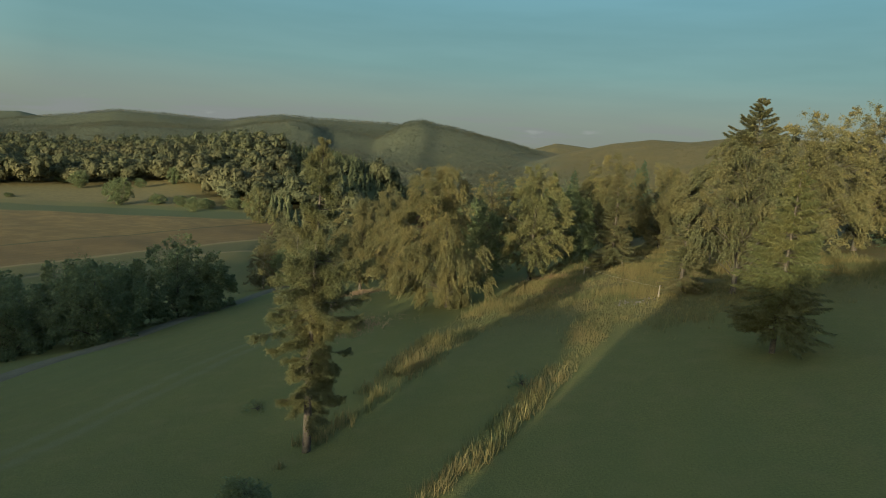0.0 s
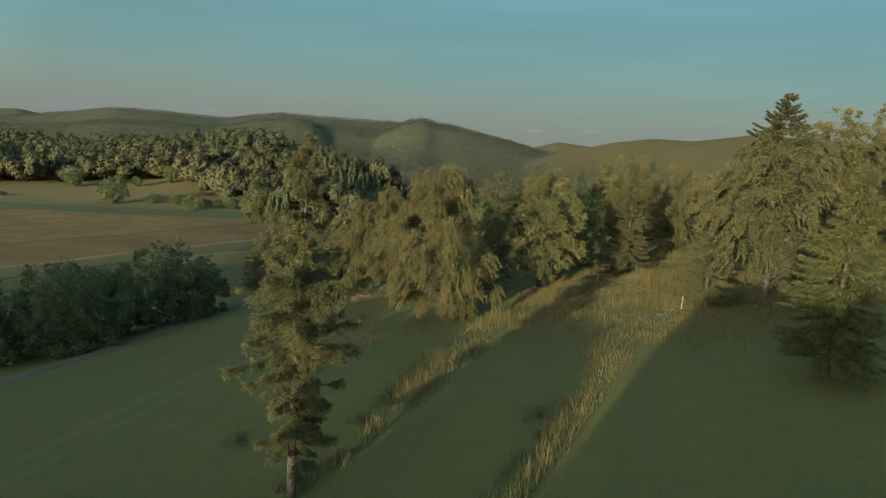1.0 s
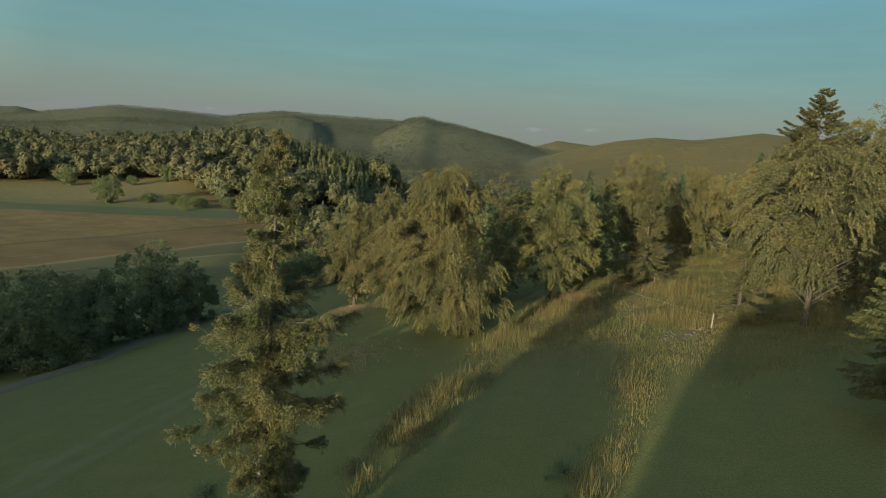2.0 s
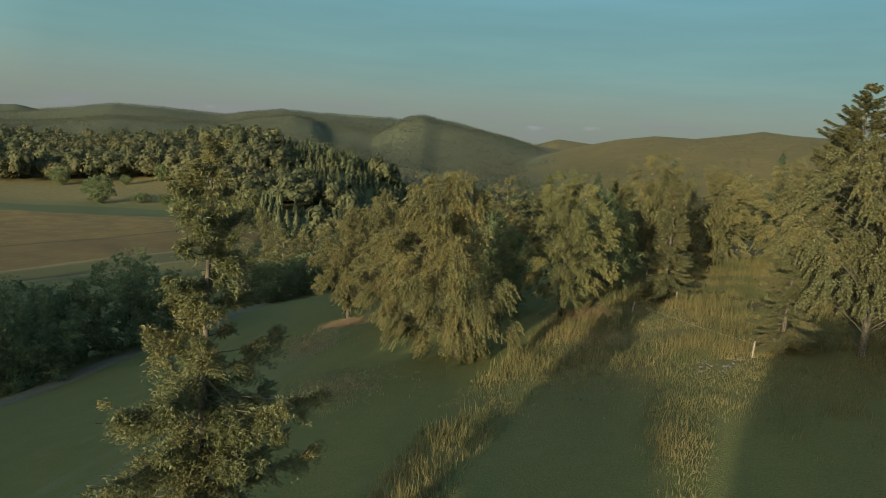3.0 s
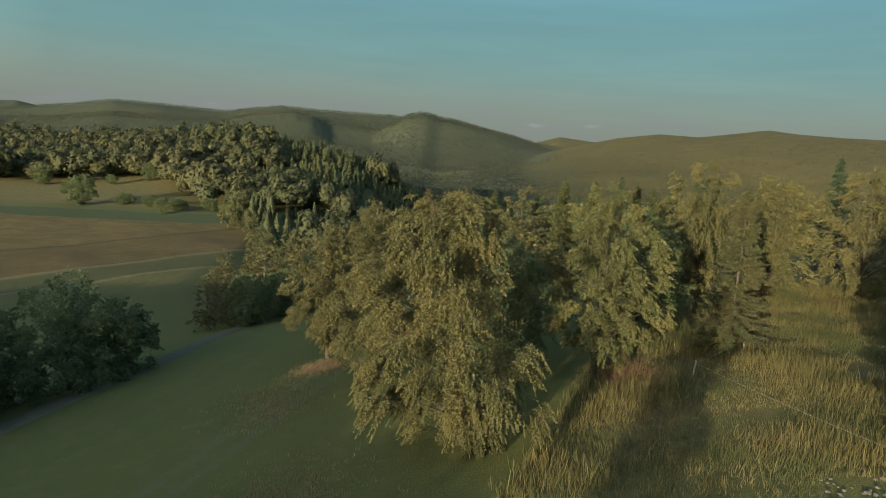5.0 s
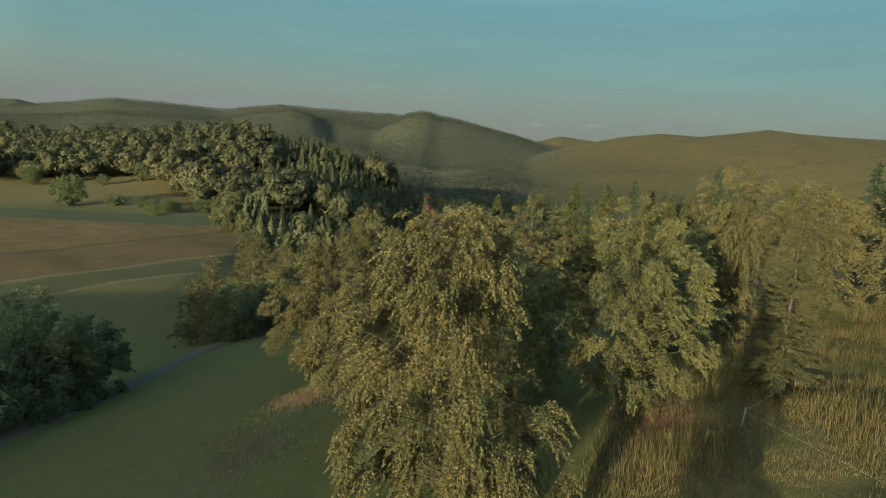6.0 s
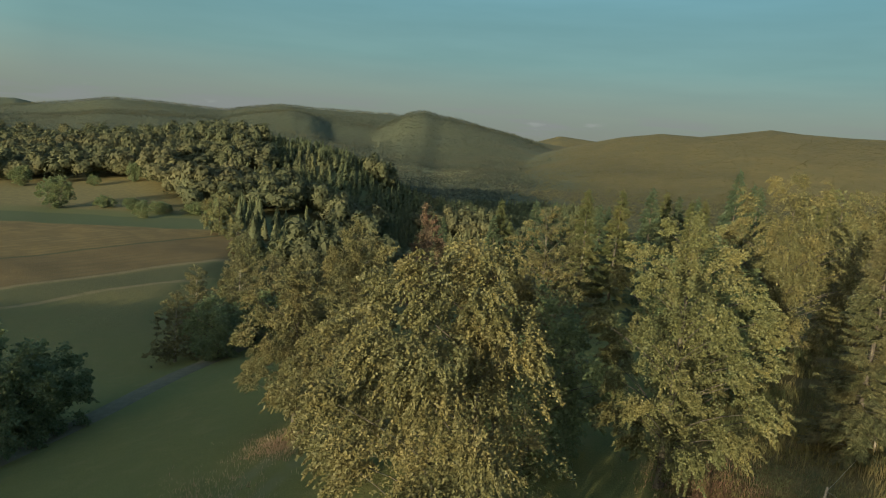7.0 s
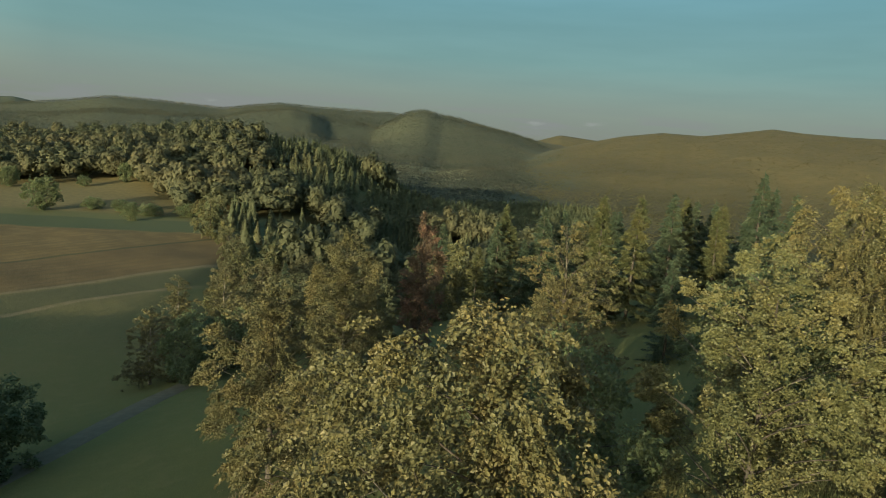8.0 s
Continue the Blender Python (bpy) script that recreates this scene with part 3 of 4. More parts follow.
def ragged_spruce(name, seed, tall, radius, foot, needle, bark, profile, boughs=120, lean=(0.0, 0.0), sprigs=34, per=16, size=0.12):
    """A thin old spruce: single sagging boughs with upturned tips, and along them uneven bunches of short needled shoots. Its foot is at the origin."""
    rng = np.random.default_rng(seed)
    root = new(name)
    wood = Tubes()
    h = np.linspace(0, 1, 16)
    sway = np.cumsum(rng.normal(0, 0.012, (16, 2)), 0) * h[:, None] + np.outer(h ** 2.0, lean)
    axis = np.stack([sway[:, 0], sway[:, 1], h * tall - 0.4 * (1 - h)], 1)
    base = 0.012 * tall + 0.03
    wood.add(axis, base * (1 - h) + 0.012, 10)
    pos, aim = [], []
    area = np.interp(np.linspace(foot, tall, 200), *profile) + 0.6
    zs = np.interp((np.arange(boughs) + rng.uniform(0, 1, boughs)) / boughs, np.cumsum(area) / area.sum(), np.linspace(foot, tall - 0.1, 200))
    for i, z in enumerate(zs):
        k = z / tall
        a = i * 2.39996 + rng.uniform(-0.9, 0.9)
        r = max(0.18, radius * np.interp(z, *profile) * rng.choice((0.35, 0.7, 0.95, 1.1, 1.3)) * rng.uniform(0.8, 1.1))
        way, cross = np.array((math.cos(a), math.sin(a), 0.0)), np.array((-math.sin(a), math.cos(a), 0.0))
        p0 = np.array((np.interp(z, axis[:, 2], axis[:, 0]), np.interp(z, axis[:, 2], axis[:, 1]), z))
        s = np.linspace(0, 1, 7)
        sag = (0.55 * k - 0.15) * s - (0.55 - 0.25 * k) * s ** 1.6 + 0.34 * s ** 3.2
        line = p0 + way * (r * s)[:, None] + cross * (r * 0.12 * rng.normal() * s ** 2)[:, None] + np.array((0, 0, 1.0)) * (r * (sag + 0.10 * s * rng.normal()))[:, None]
        wood.add(line, (0.010 + 0.009 * r) * (1 - 0.88 * s), 4)
        n = max(16, int(sprigs * r / 1.4))
        t = rng.uniform(0.06, 1.02, n) ** 0.85
        t = t[value_noise(t * r * 2.2 + i * 7.3, 0 * t + i, seed) > -0.3]
        at = np.stack([np.interp(t, s, line[:, j]) for j in range(3)], 1)
        sign = rng.uniform(-1, 1, len(t))
        head = unit(way * 0.7 + cross * (sign * 1.1)[:, None] + np.stack([0 * t, 0 * t, rng.normal(-0.22, 0.38, len(t))], 1))
        long = (0.16 + 0.30 * r * (1.1 - t) ** 0.7) * rng.uniform(0.5, 1.2, len(t))
        q = rng.uniform(0, 1, (len(t), per, 1))
        pos.append((at[:, None] + head[:, None] * long[:, None, None] * q + np.array((0, 0, -0.28)) * long[:, None, None] * q ** 2 + rng.normal(0, 0.045, (len(t), per, 3))).reshape(-1, 3))
        aim.append((head[:, None] + rng.normal(0, 0.55, (len(t), per, 3)) + np.array((0, 0, 0.1))).reshape(-1, 3))
    crown = leaves(name + "_needles", np.concatenate(pos), np.concatenate(aim), size, 0.36, rng, needle, 0.3, True)
    part("trunk", wood.mesh("trunk", bark), root)
    part("crown", crown, root)
    return root


def spruce(name, seed, tall, radius, foot, needle, bark, ragged=0.25, whorl=0.42, twigs=11, size=0.34, shape=0.85, profile=None, hang=0.25):
    """A spruce: a straight trunk, whorls of sagging boughs, flat sprays of needles along them. Its foot is at the origin."""
    rng = np.random.default_rng(seed)
    root = new(name)
    wood = Tubes()
    h = np.linspace(0, 1, 14)
    sway = np.cumsum(rng.normal(0, 0.035, (14, 2)), 0) * h[:, None]
    axis = np.stack([sway[:, 0], sway[:, 1], h * tall - 0.3 * (1 - h)], 1)
    base = 0.011 * tall + 0.04
    wood.add(axis, base * (1 - h) + 0.012, 9)
    pos, aim, big = [], [], []
    z = foot
    while z < tall - 0.15:
        k = (z - foot) / (tall - foot)
        full = radius * (1 - k) ** shape * (0.75 + 0.25 * min(1, k * 6))
        if profile:
            full = radius * np.interp(z, *profile)
        thick = 1 + 0.12 * value_noise(np.array([z * 0.55]), np.array([seed * 1.7]), seed)[0]
        for q in range(rng.integers(5, 8)):
            if rng.uniform() < ragged * 0.6:
                continue
            a = rng.uniform(0, 2 * np.pi)
            lump = 1 + ragged * 1.0 * value_noise(np.array([math.cos(a) * 1.8 + seed]), np.array([math.sin(a) * 1.8 + z * 0.9]), seed + 5)[0]
            r = max(0.12, full * thick * lump * rng.uniform(0.75, 1.1))
            p0 = np.array((np.interp(z, axis[:, 2], axis[:, 0]), np.interp(z, axis[:, 2], axis[:, 1]), z + rng.uniform(-0.5, 0.5) * whorl * (1 + ragged)))
            way = np.array((math.cos(a), math.sin(a), 0.0))
            s = np.linspace(0, 1, 5)
            sag = (0.35 * k - 0.02) * s - (0.42 - 0.3 * k) * s ** 1.5 + 0.20 * s ** 3
            line = p0 + way * (r * s)[:, None] + np.array((0, 0, 1.0)) * (r * (sag + s * rng.normal(0, 0.05 + 0.15 * ragged)))[:, None]
            wood.add(line, (0.008 + 0.007 * r) * (1 - 0.9 * s), 3)
            n = max(3, int(twigs * r / max(radius, 1.2) * 1.6))
            t = rng.uniform(0.12, 1.0, n * 3) ** 0.8
            at = np.stack([np.interp(t, s, line[:, i]) for i in range(3)], 1)
            cross = np.array((-way[1], way[0], 0.0))
            sign = rng.choice((-1.0, 1.0), len(t))
            reach = (0.16 + 0.24 * r * (1 - t)) * rng.uniform(0.3, 1.0, len(t))
            head = unit(way * 0.75 + cross * (sign * rng.uniform(0.3, 1.0, len(t)))[:, None] + np.stack([0 * t, 0 * t, rng.uniform(-0.5, 0.12, len(t))], 1))
            for m in (0.3, 1.0):
                pos.append(at + head * (reach * m)[:, None] + np.array((0, 0, -0.88 * hang)) * (reach * m)[:, None])
                aim.append(head + np.array((0, 0, -hang)) + rng.normal(0, 0.2, head.shape))
        z += whorl * rng.uniform(0.7, 1.3) * (1 - 0.35 * k)
    tip = np.linspace(0, 1, 14)
    pos.append(np.stack([np.full(14, axis[-1, 0]), np.full(14, axis[-1, 1]), tall - 0.9 + tip], 1) + rng.normal(0, 0.05, (14, 3)))
    aim.append(rng.normal(0, 0.6, (14, 3)) + np.array((0, 0, 1.0)))
    crown = leaves(name + "_needles", np.concatenate(pos), np.concatenate(aim), size, 0.34, rng, needle, 0.7, True)
    part("trunk", wood.mesh("trunk", bark), root)
    part("crown", crown, root)
    return root


def plant(root, x, y, label, category="tree", group="", turn=0.0, sink=0.0):
    root.matrix_world = pose(x, y, height(x, y) - sink, 0, 0, turn)
    return tagged(root, label, category, group)


# ---- ground ----
def land():
    fine = np.radians(np.arange(-46, 46, 0.30))
    rest = np.radians(np.arange(48, 312, 3.0))
    ang = np.concatenate([fine, rest])
    rad = np.concatenate([[0.4], 1.5 * 1.017 ** np.arange(490)])
    rad = rad[rad < 4880]
    a, r = np.meshgrid(ang, rad)
    x, y = np.sin(a) * r, 8 + np.cos(a) * r
    v = np.stack([x, y, ground_z(x, y)], -1).reshape(-1, 3)
    n, m = len(rad), len(ang)
    i, j = np.meshgrid(np.arange(n - 1), np.arange(m), indexing="ij")
    k = (j + 1) % m
    f = np.stack([i * m + j, i * m + k, (i + 1) * m + k, (i + 1) * m + j], -1).reshape(-1, 4)[:, ::-1]
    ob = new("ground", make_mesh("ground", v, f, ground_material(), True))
    tagged(ob, "grassy meadow slope with stubble fields and wooded hills beyond", "ground", kind="structure")


land()

# ---- near trees ----
plant(ragged_spruce("spruce_tree", 11, 17.3, 2.45, 2.2, NEEDLE_DEEP, BARK_SPRUCE, ((1.5, 2.6, 3.6, 4.6, 5.6, 6.6, 8, 9.6, 11, 11.8, 12.6, 13.4, 14.4, 15.4, 16.4, 17.2), (0.3, 0.5, 0.62, 0.72, 0.6, 0.82, 0.92, 1.0, 0.84, 0.5, 0.34, 0.5, 0.54, 0.4, 0.24, 0.06)), 230, (0.5, 0.1), 56, 26, 0.095), -6.6, 33.4, "tall thin ragged spruce standing alone on the meadow")
plant(tongued("beech_tree", 21, 15.8, 6.5, 0.6, 220000, 0.115, LEAF_BEECH, BARK, 0.7, (-0.5, 0.25), 120, 1.25, 0.13, BEECH, 0.5, core=0.3, lean=(-0.9, 0.0)), 1.6, 71.5, "broad beech with weeping leafy branches down to the grass")
plant(tongued("beech_tree", 41, 11.8, 4.6, 0.8, 60000, 0.13, LEAF_BEECH, BARK, 0.6, (-0.4, 0.4), 90, 1.1, 0.15, gaps=0.3, core=0.3), -5.4, 88.5, "smaller beech filling the row behind the broad beech")
plant(tongued("birch_tree", 22, 14.6, 5.6, 1.4, 100000, 0.135, LEAF_BIRCH, BARK, 0.4, (-0.2, 0.7), 100, 1.1, 0.14, core=0.3), -12.0, 101, "yellow-green birch beside the central beech")
plant(tongued("alder_tree", 23, 14.8, 5.4, 1.8, 120000, 0.125, LEAF_ALDER, BARK, 0.4, (-0.3, 0.7), 120, 1.0, 0.125, core=0.3), 12.3, 82.0, "dense olive-green broadleaved tree at the meadow edge")
plant(broadleaf("birch_tree", 24, 17.5, 5.4, 1.5, 75000, 0.135, LEAF_BIRCH, BARK, 0.1, 110, 0.95, 0.7, 55, tongue=1.2), 8.0, 101, "tall pale birch behind the olive-green tree")
plant(tongued("beech_tree", 25, 16.2, 5.6, 1.6, 80000, 0.135, LEAF_BEECH, BARK, 0.7, (-0.5, 0.3), 80, 1.1, 0.14, gaps=0.3, core=0.3), 27.0, 100, "tall beech with weeping branches at the meadow's end")
plant(spruce("spruce_tree", 26, 13.4, 3.3, 0.3, NEEDLE, BARK, 0.12, 0.26, 60, 0.2), 22.9, 82.5, "broad-skirted spruce half in shade on the rough grass")
plant(spruce("spruce_tree", 28, 11.2, 3.0, 0.4, NEEDLE, BARK, 0.15, 0.25, 60, 0.19), 24.6, 62.7, "sunlit spruce with full lower boughs near the fence post")
plant(tongued("beech_tree", 29, 15.0, 6.2, 3.4, 100000, 0.15, NEEDLE_BROWN, BARK, 0.85, (-0.5, 0.4), 110, 1.15, 0.11, BEECH, 0.2, 110, 0.25), 28.6, 60.0, "old tree with brownish weeping branchlets and a grey trunk")
plant(spruce("spruce_tree", 42, 20.0, 3.9, 3.0, NEEDLE_BROWN, BARK, 0.25, 0.34, 60, 0.24, profile=((3, 10, 14, 15.7, 17.5, 19, 20), (1.0, 1.0, 0.95, 0.85, 0.52, 0.24, 0.05))), 37.2, 77.4, "tall pointed spruce rising behind the weeping tree")
plant(tongued("beech_tree", 30, 13.5, 5.4, 1.0, 80000, 0.13, LEAF_BEECH, BARK, 0.5, (-0.4, 0.4), 100, 1.1, 0.22), 34.5, 68.5, "leafy beech beside the big spruce")
plant(spruce("spruce_tree", 31, 12.3, 3.6, 1.5, NEEDLE_GREEN, BARK, 0.2, 0.24, 60, 0.2), 21.8, 39.4, "full spruce with low shaded boughs on the meadow")
plant(tongued("beech_tree", 32, 17.2, 6.6, 1.0, 90000, 0.14, LEAF_BEECH, BARK, 0.6, (-0.4, 0.6), 110, 1.6, 0.2, limbs=140), 42.0, 74, "tall beech with thin upper twigs")
plant(tongued("birch_tree", 33, 18.2, 6.4, 1.0, 75000, 0.16, LEAF_BIRCH, BARK, 0.4, (-0.2, 0.6), 90, 1.5, 0.25), 54.0, 82, "pale green birch behind the meadow")
plant(tongued("birch_tree", 34, 13.6, 5.2, 0.6, 60000, 0.145, LEAF_BIRCH, BARK, 0.4, (-0.2, 0.6), 90, 1.3, 0.22), 36.0, 103, "pale birch in the row behind the rough grass")
plant(tongued("birch_tree", 35, 13.6, 5.6, 0.6, 60000, 0.145, LEAF_BIRCH, BARK, 0.5, (-0.3, 0.5), 90, 1.3, 0.22), 45.0, 101, "leafy birch at the end of the rough grass")
plant(broadleaf("shrub", 39, 2.2, 1.5, 0.1, 14000, 0.10, LEAF_DARK, BARK, 0.3, 40, 0.7, 0.6, 14), -7.4, 24.6, "low dark shrub on the shaded meadow", "shrub")
for x, y, tall in ((-11.4, 41.2, 0.75), (6.0, 38.2, 0.8)):
    plant(broadleaf("shrub", 43, tall, 0.8, 0.02, 3000, 0.08, LEAF_DARK, BARK, 0.3, 24, 0.7, 0.6, 12, limbs=12), x, y, "knee-high dark shrub alone in the shaded grass", "shrub", "meadow shrubs")
plant(tongued("dark_tree", 36, 11.5, 4.8, 0.2, 32000, 0.2, LEAF_DARK, BARK, 0.35, (-0.3, 0.5), 60, 1.3, 0.28), 5.5, 87, "dark green tree in the shade between lit trees")
plant(tongued("dark_tree", 37, 12.0, 4.8, 0.2, 32000, 0.2, LEAF_DARK, BARK, 0.35, (-0.3, 0.5), 60, 1.3, 0.28), 19.5, 95, "dark green tree in the shade behind a spruce")
plant(tongued("red_tree", 38, 17.6, 2.5, 1.0, 30000, 0.16, LEAF_RED, BARK, 0.2, (-0.1, 1.0), 60, 1.2, 0.2), -2.4, 126, "tall tree with reddish autumn leaves")
plant(tongued("alder_tree", 40, 17.0, 4.8, 1.0, 80000, 0.14, LEAF_BIRCH, BARK, 0.35, (-0.2, 0.8), 90, 1.3, 0.22), -9.0, 116, "tall olive-green tree behind the yellow-green birch")
for i, (x, y, tall, r) in enumerate(((-47, 87, 11.5, 6.5), (-53, 94, 12.5, 7), (-43, 105, 14, 7.2), (-41, 111, 9.5, 5.5), (-58, 86, 10.5, 6.5), (-48.5, 99, 10.5, 6.5), (-64, 92, 12.5, 7))):
    plant(tongued("shade_tree", 50 + i, tall, r, 0.0, 22000, 0.28, LEAF_DARK, BARK, 0.3, (0.0, 0.7), 40, 1.5, 0.36, gaps=0.0, limbs=16), x, y, "dark rounded tree in the shaded clump beside the lane", group="clump by the lane", sink=0.3)
for i, (x, y, tall, r) in enumerate(((-38, 139, 11.5, 4.5), (-44, 163, 12.5, 5), (-35, 160, 14, 5))):
    plant(broadleaf("birch_tree", 60 + i, tall, r, 0.8, 22000, 0.24, LEAF_BIRCH, BARK_BIRCH, 0.2, 60, 0.8, 0.9, 16), x, y, "yellowing birch beside the lane", group="birches by the lane")
for i, (x, y, tall, r) in enumerate(((-31, 137, 8, 4.5), (-27, 145, 9, 5), (-36, 148, 8, 4.5))):
    plant(tongued("shade_tree", 70 + i, tall, r, 0.0, 12000, 0.3, LEAF_DARK, BARK, 0.3, (0.0, 0.7), 30, 1.2, 0.3, gaps=0.0, limbs=16), x, y, "dark low tree under the birches by the lane", group="trees under the birches", sink=0.3)

# ---- trees between the near row and the woods ----
kinds = [tongued("broadleaf_tree", 90, 13, 4.6, 0.4, 6500, 0.40, FAR_LEAF, BARK, 0.4, (-0.3, 0.6), 24, 1.3, 0.26, limbs=15),
         tongued("broadleaf_tree", 91, 12, 5.0, 0.3, 6500, 0.40, LEAF_ALDER, BARK, 0.5, (-0.4, 0.4), 24, 1.3, 0.26, limbs=15),
         spruce("spruce_tree", 92, 14, 3.2, 0.6, NEEDLE_GREEN, BARK, 0.2, 0.46, 17, 0.46),
         spruce("spruce_tree", 93, 14, 3.6, 0.6, NEEDLE_DARK, BARK, 0.25, 0.46, 17, 0.46)]
words = ("broadleaved tree in the mixed belt before the woods", "full olive-green tree in the mixed belt", "spruce in the mixed belt before the woods", "dark spruce in the mixed belt")
rnd = random.Random(9)
used = set()


def belt(kind, x, y, scale, tall=1.0):
    ob = kinds[kind] if kind not in used else copy_thing(kinds[kind], Matrix())
    used.add(kind)
    ob.matrix_world = pose(x, y, height(x, y) - 0.3, 0, 0, rnd.uniform(0, 360)) @ Matrix.Diagonal((scale, scale, scale * tall, 1))
    tagged(ob, words[kind], "tree", "mixed belt")


for kind, x, y, scale in ((2, 24, 138, 1.2), (3, 29, 139, 1.17), (2, 19.5, 137, 1.24), (2, 34, 137, 1.0), (3, 11, 146, 0.9), (2, 5, 150, 0.9), (3, 40, 132, 1.05),
                          (2, 47, 128, 1.0), (3, 54, 122, 1.1), (0, 62, 115, 1.1), (1, 33, 120, 0.95), (3, 22, 118, 0.75), (1, 12, 122, 0.8), (0, -9, 132, 0.95),
                          (1, -15, 140, 0.9), (0, -21, 150, 0.95), (1, -10, 152, 0.9), (2, -4, 158, 0.9), (0, -28, 172, 0.9), (1, -20, 176, 0.9), (0, -37, 190, 0.9),
                          (1, -48, 205, 0.9), (0, -30, 205, 1.0), (1, -33, 152, 0.7), (0, -34, 169, 0.8), (1, -40, 176, 0.8), (1, -33, 183, 0.85), (0, -45, 190, 0.8), (1, -39, 200, 0.9), (0, -52, 216, 0.8), (1, -43, 222, 0.9), (1, -58, 232, 0.8), (0, -34, 216, 0.9), (1, -18, 160, 0.85), (0, -17, 168, 0.8), (1, -16, 190, 0.9), (0, -19, 205, 0.9), (1, -72, 256, 1.2), (3, -24, 160, 0.7), (1, 55, 96, 1.0),
                          (0, 66, 92, 1.15), (3, 60, 84, 0.8), (1, 74, 100, 1.1)):
    belt(kind, x, y, scale)

for i in range(48):
    x, y = rnd.uniform(-36, 66), rnd.uniform(140, 250)
    if x < -20 and y < 170:
        continue
    # right of centre mostly dark spruces, whose needle colour stands in for the valley's shade
    if x > 0:
        y = 145 + 0.5 * (y - 140)
        belt(rnd.choice((3, 3, 1, 3, 2)), x, y, rnd.uniform(1.1, 1.4), rnd.uniform(0.9, 1.05))
    else:
        belt(rnd.choice((0, 1, 1, 0, 3, 1)), x, y, rnd.uniform(0.75, 1.05), rnd.uniform(0.85, 1.05))

# bushes and small trees of the far field
bush = tongued("field_bush", 95, 9.0, 5.0, 0.0, 7000, 0.42, LEAF_DARK, BARK, 0.3, (0.0, 0.9), 30, 2.3, 0.42, gaps=0.15, limbs=12)
for i, (x, y, scale, tall) in enumerate(((-145, 289, 1.15, 1.15), (-107, 277, 0.55, 1.3), (-130, 296, 0.75, 0.7), (-118, 294, 0.8, 0.65), (-106, 290, 0.85, 0.6), (-190, 338, 0.9, 1.1),
                                         (-207, 355, 0.9, 1.0), (-162, 348, 0.55, 1.0), (-196, 292, 0.4, 0.6), (-150, 362, 0.7, 1.5), (-94, 292, 0.8, 0.7), (-84, 288, 0.9, 0.8), (-136, 366, 0.6, 1.2), (-176, 372, 0.7, 1.1))):
    ob = bush if i == 0 else copy_thing(bush, Matrix())
    ob.matrix_world = pose(x, y, height(x, y) - 0.2, 0, 0, i * 77) @ Matrix.Diagonal((scale, scale, scale * tall, 1))
    tagged(ob, "rounded leafy bush alone on the far field", "bush", "field bushes")


# ---- woods ----
def tuft_tree(seed, n, conifer, rough=0.28):
    """A far tree as pointed clumps of foliage, one metre high: the clumps' corners, and the way that each one faces."""
    rng = np.random.default_rng(seed)
    if conifer:
        t = np.sort(rng.uniform(0.05, 1, n))
        a = rng.uniform(0, 2 * np.pi, n)
        r = 0.24 * (1 - t) ** 0.9 * rng.uniform(0.6, 1.1, n)
        c = np.stack([np.cos(a) * r, np.sin(a) * r, t], 1)
        aim = np.stack([np.cos(a), np.sin(a), rng.uniform(-1.3, -0.3, n)], 1)
        aim[t > 0.93] = (0.1, 0.1, 1)
        size = (0.22 * (1.15 - t) + 0.06) * (80 / n) ** 0.4
        out = np.stack([np.cos(a), np.sin(a), np.full(n, 0.35)], 1)
    else:
        k = 9
        lobe = unit(rng.normal(size=(k, 3))) * rng.uniform(0.12, 0.27, (k, 1)) * np.array((1, 1, 1.15)) + np.array((0, 0, 0.52))
        which = rng.integers(0, k, n)
        c = lobe[which] + unit(rng.normal(size=(n, 3)) + np.array((0, 0, 0.3))) * rng.uniform(0.12, 0.19, (n, 1))
        c[:, 2] = np.clip(c[:, 2], 0.04, 1)
        out = unit(c - lobe[which]) + 0.6 * unit(c - np.array((0, 0, 0.45)))
        aim = np.cross(out, rng.normal(size=(n, 3))) + np.array((0, 0, -0.3))
        size = np.full(n, 0.17 if n < 100 else 0.08)
    out = unit(unit(out) + rng.normal(0, rough, (n, 3)) + np.array((0, 0, 0.45)) * (n < 100))
    aim = unit(unit(aim) + 0.35 * rng.normal(size=(n, 3)))
    side = unit(np.cross(out, aim))
    s = (size * rng.uniform(0.7, 1.3, n))[:, None]
    return np.stack([c + side * s * 0.55 - aim * s * 0.4, c - side * s * 0.55 - aim * s * 0.4, c + aim * s * 0.75], 1), out


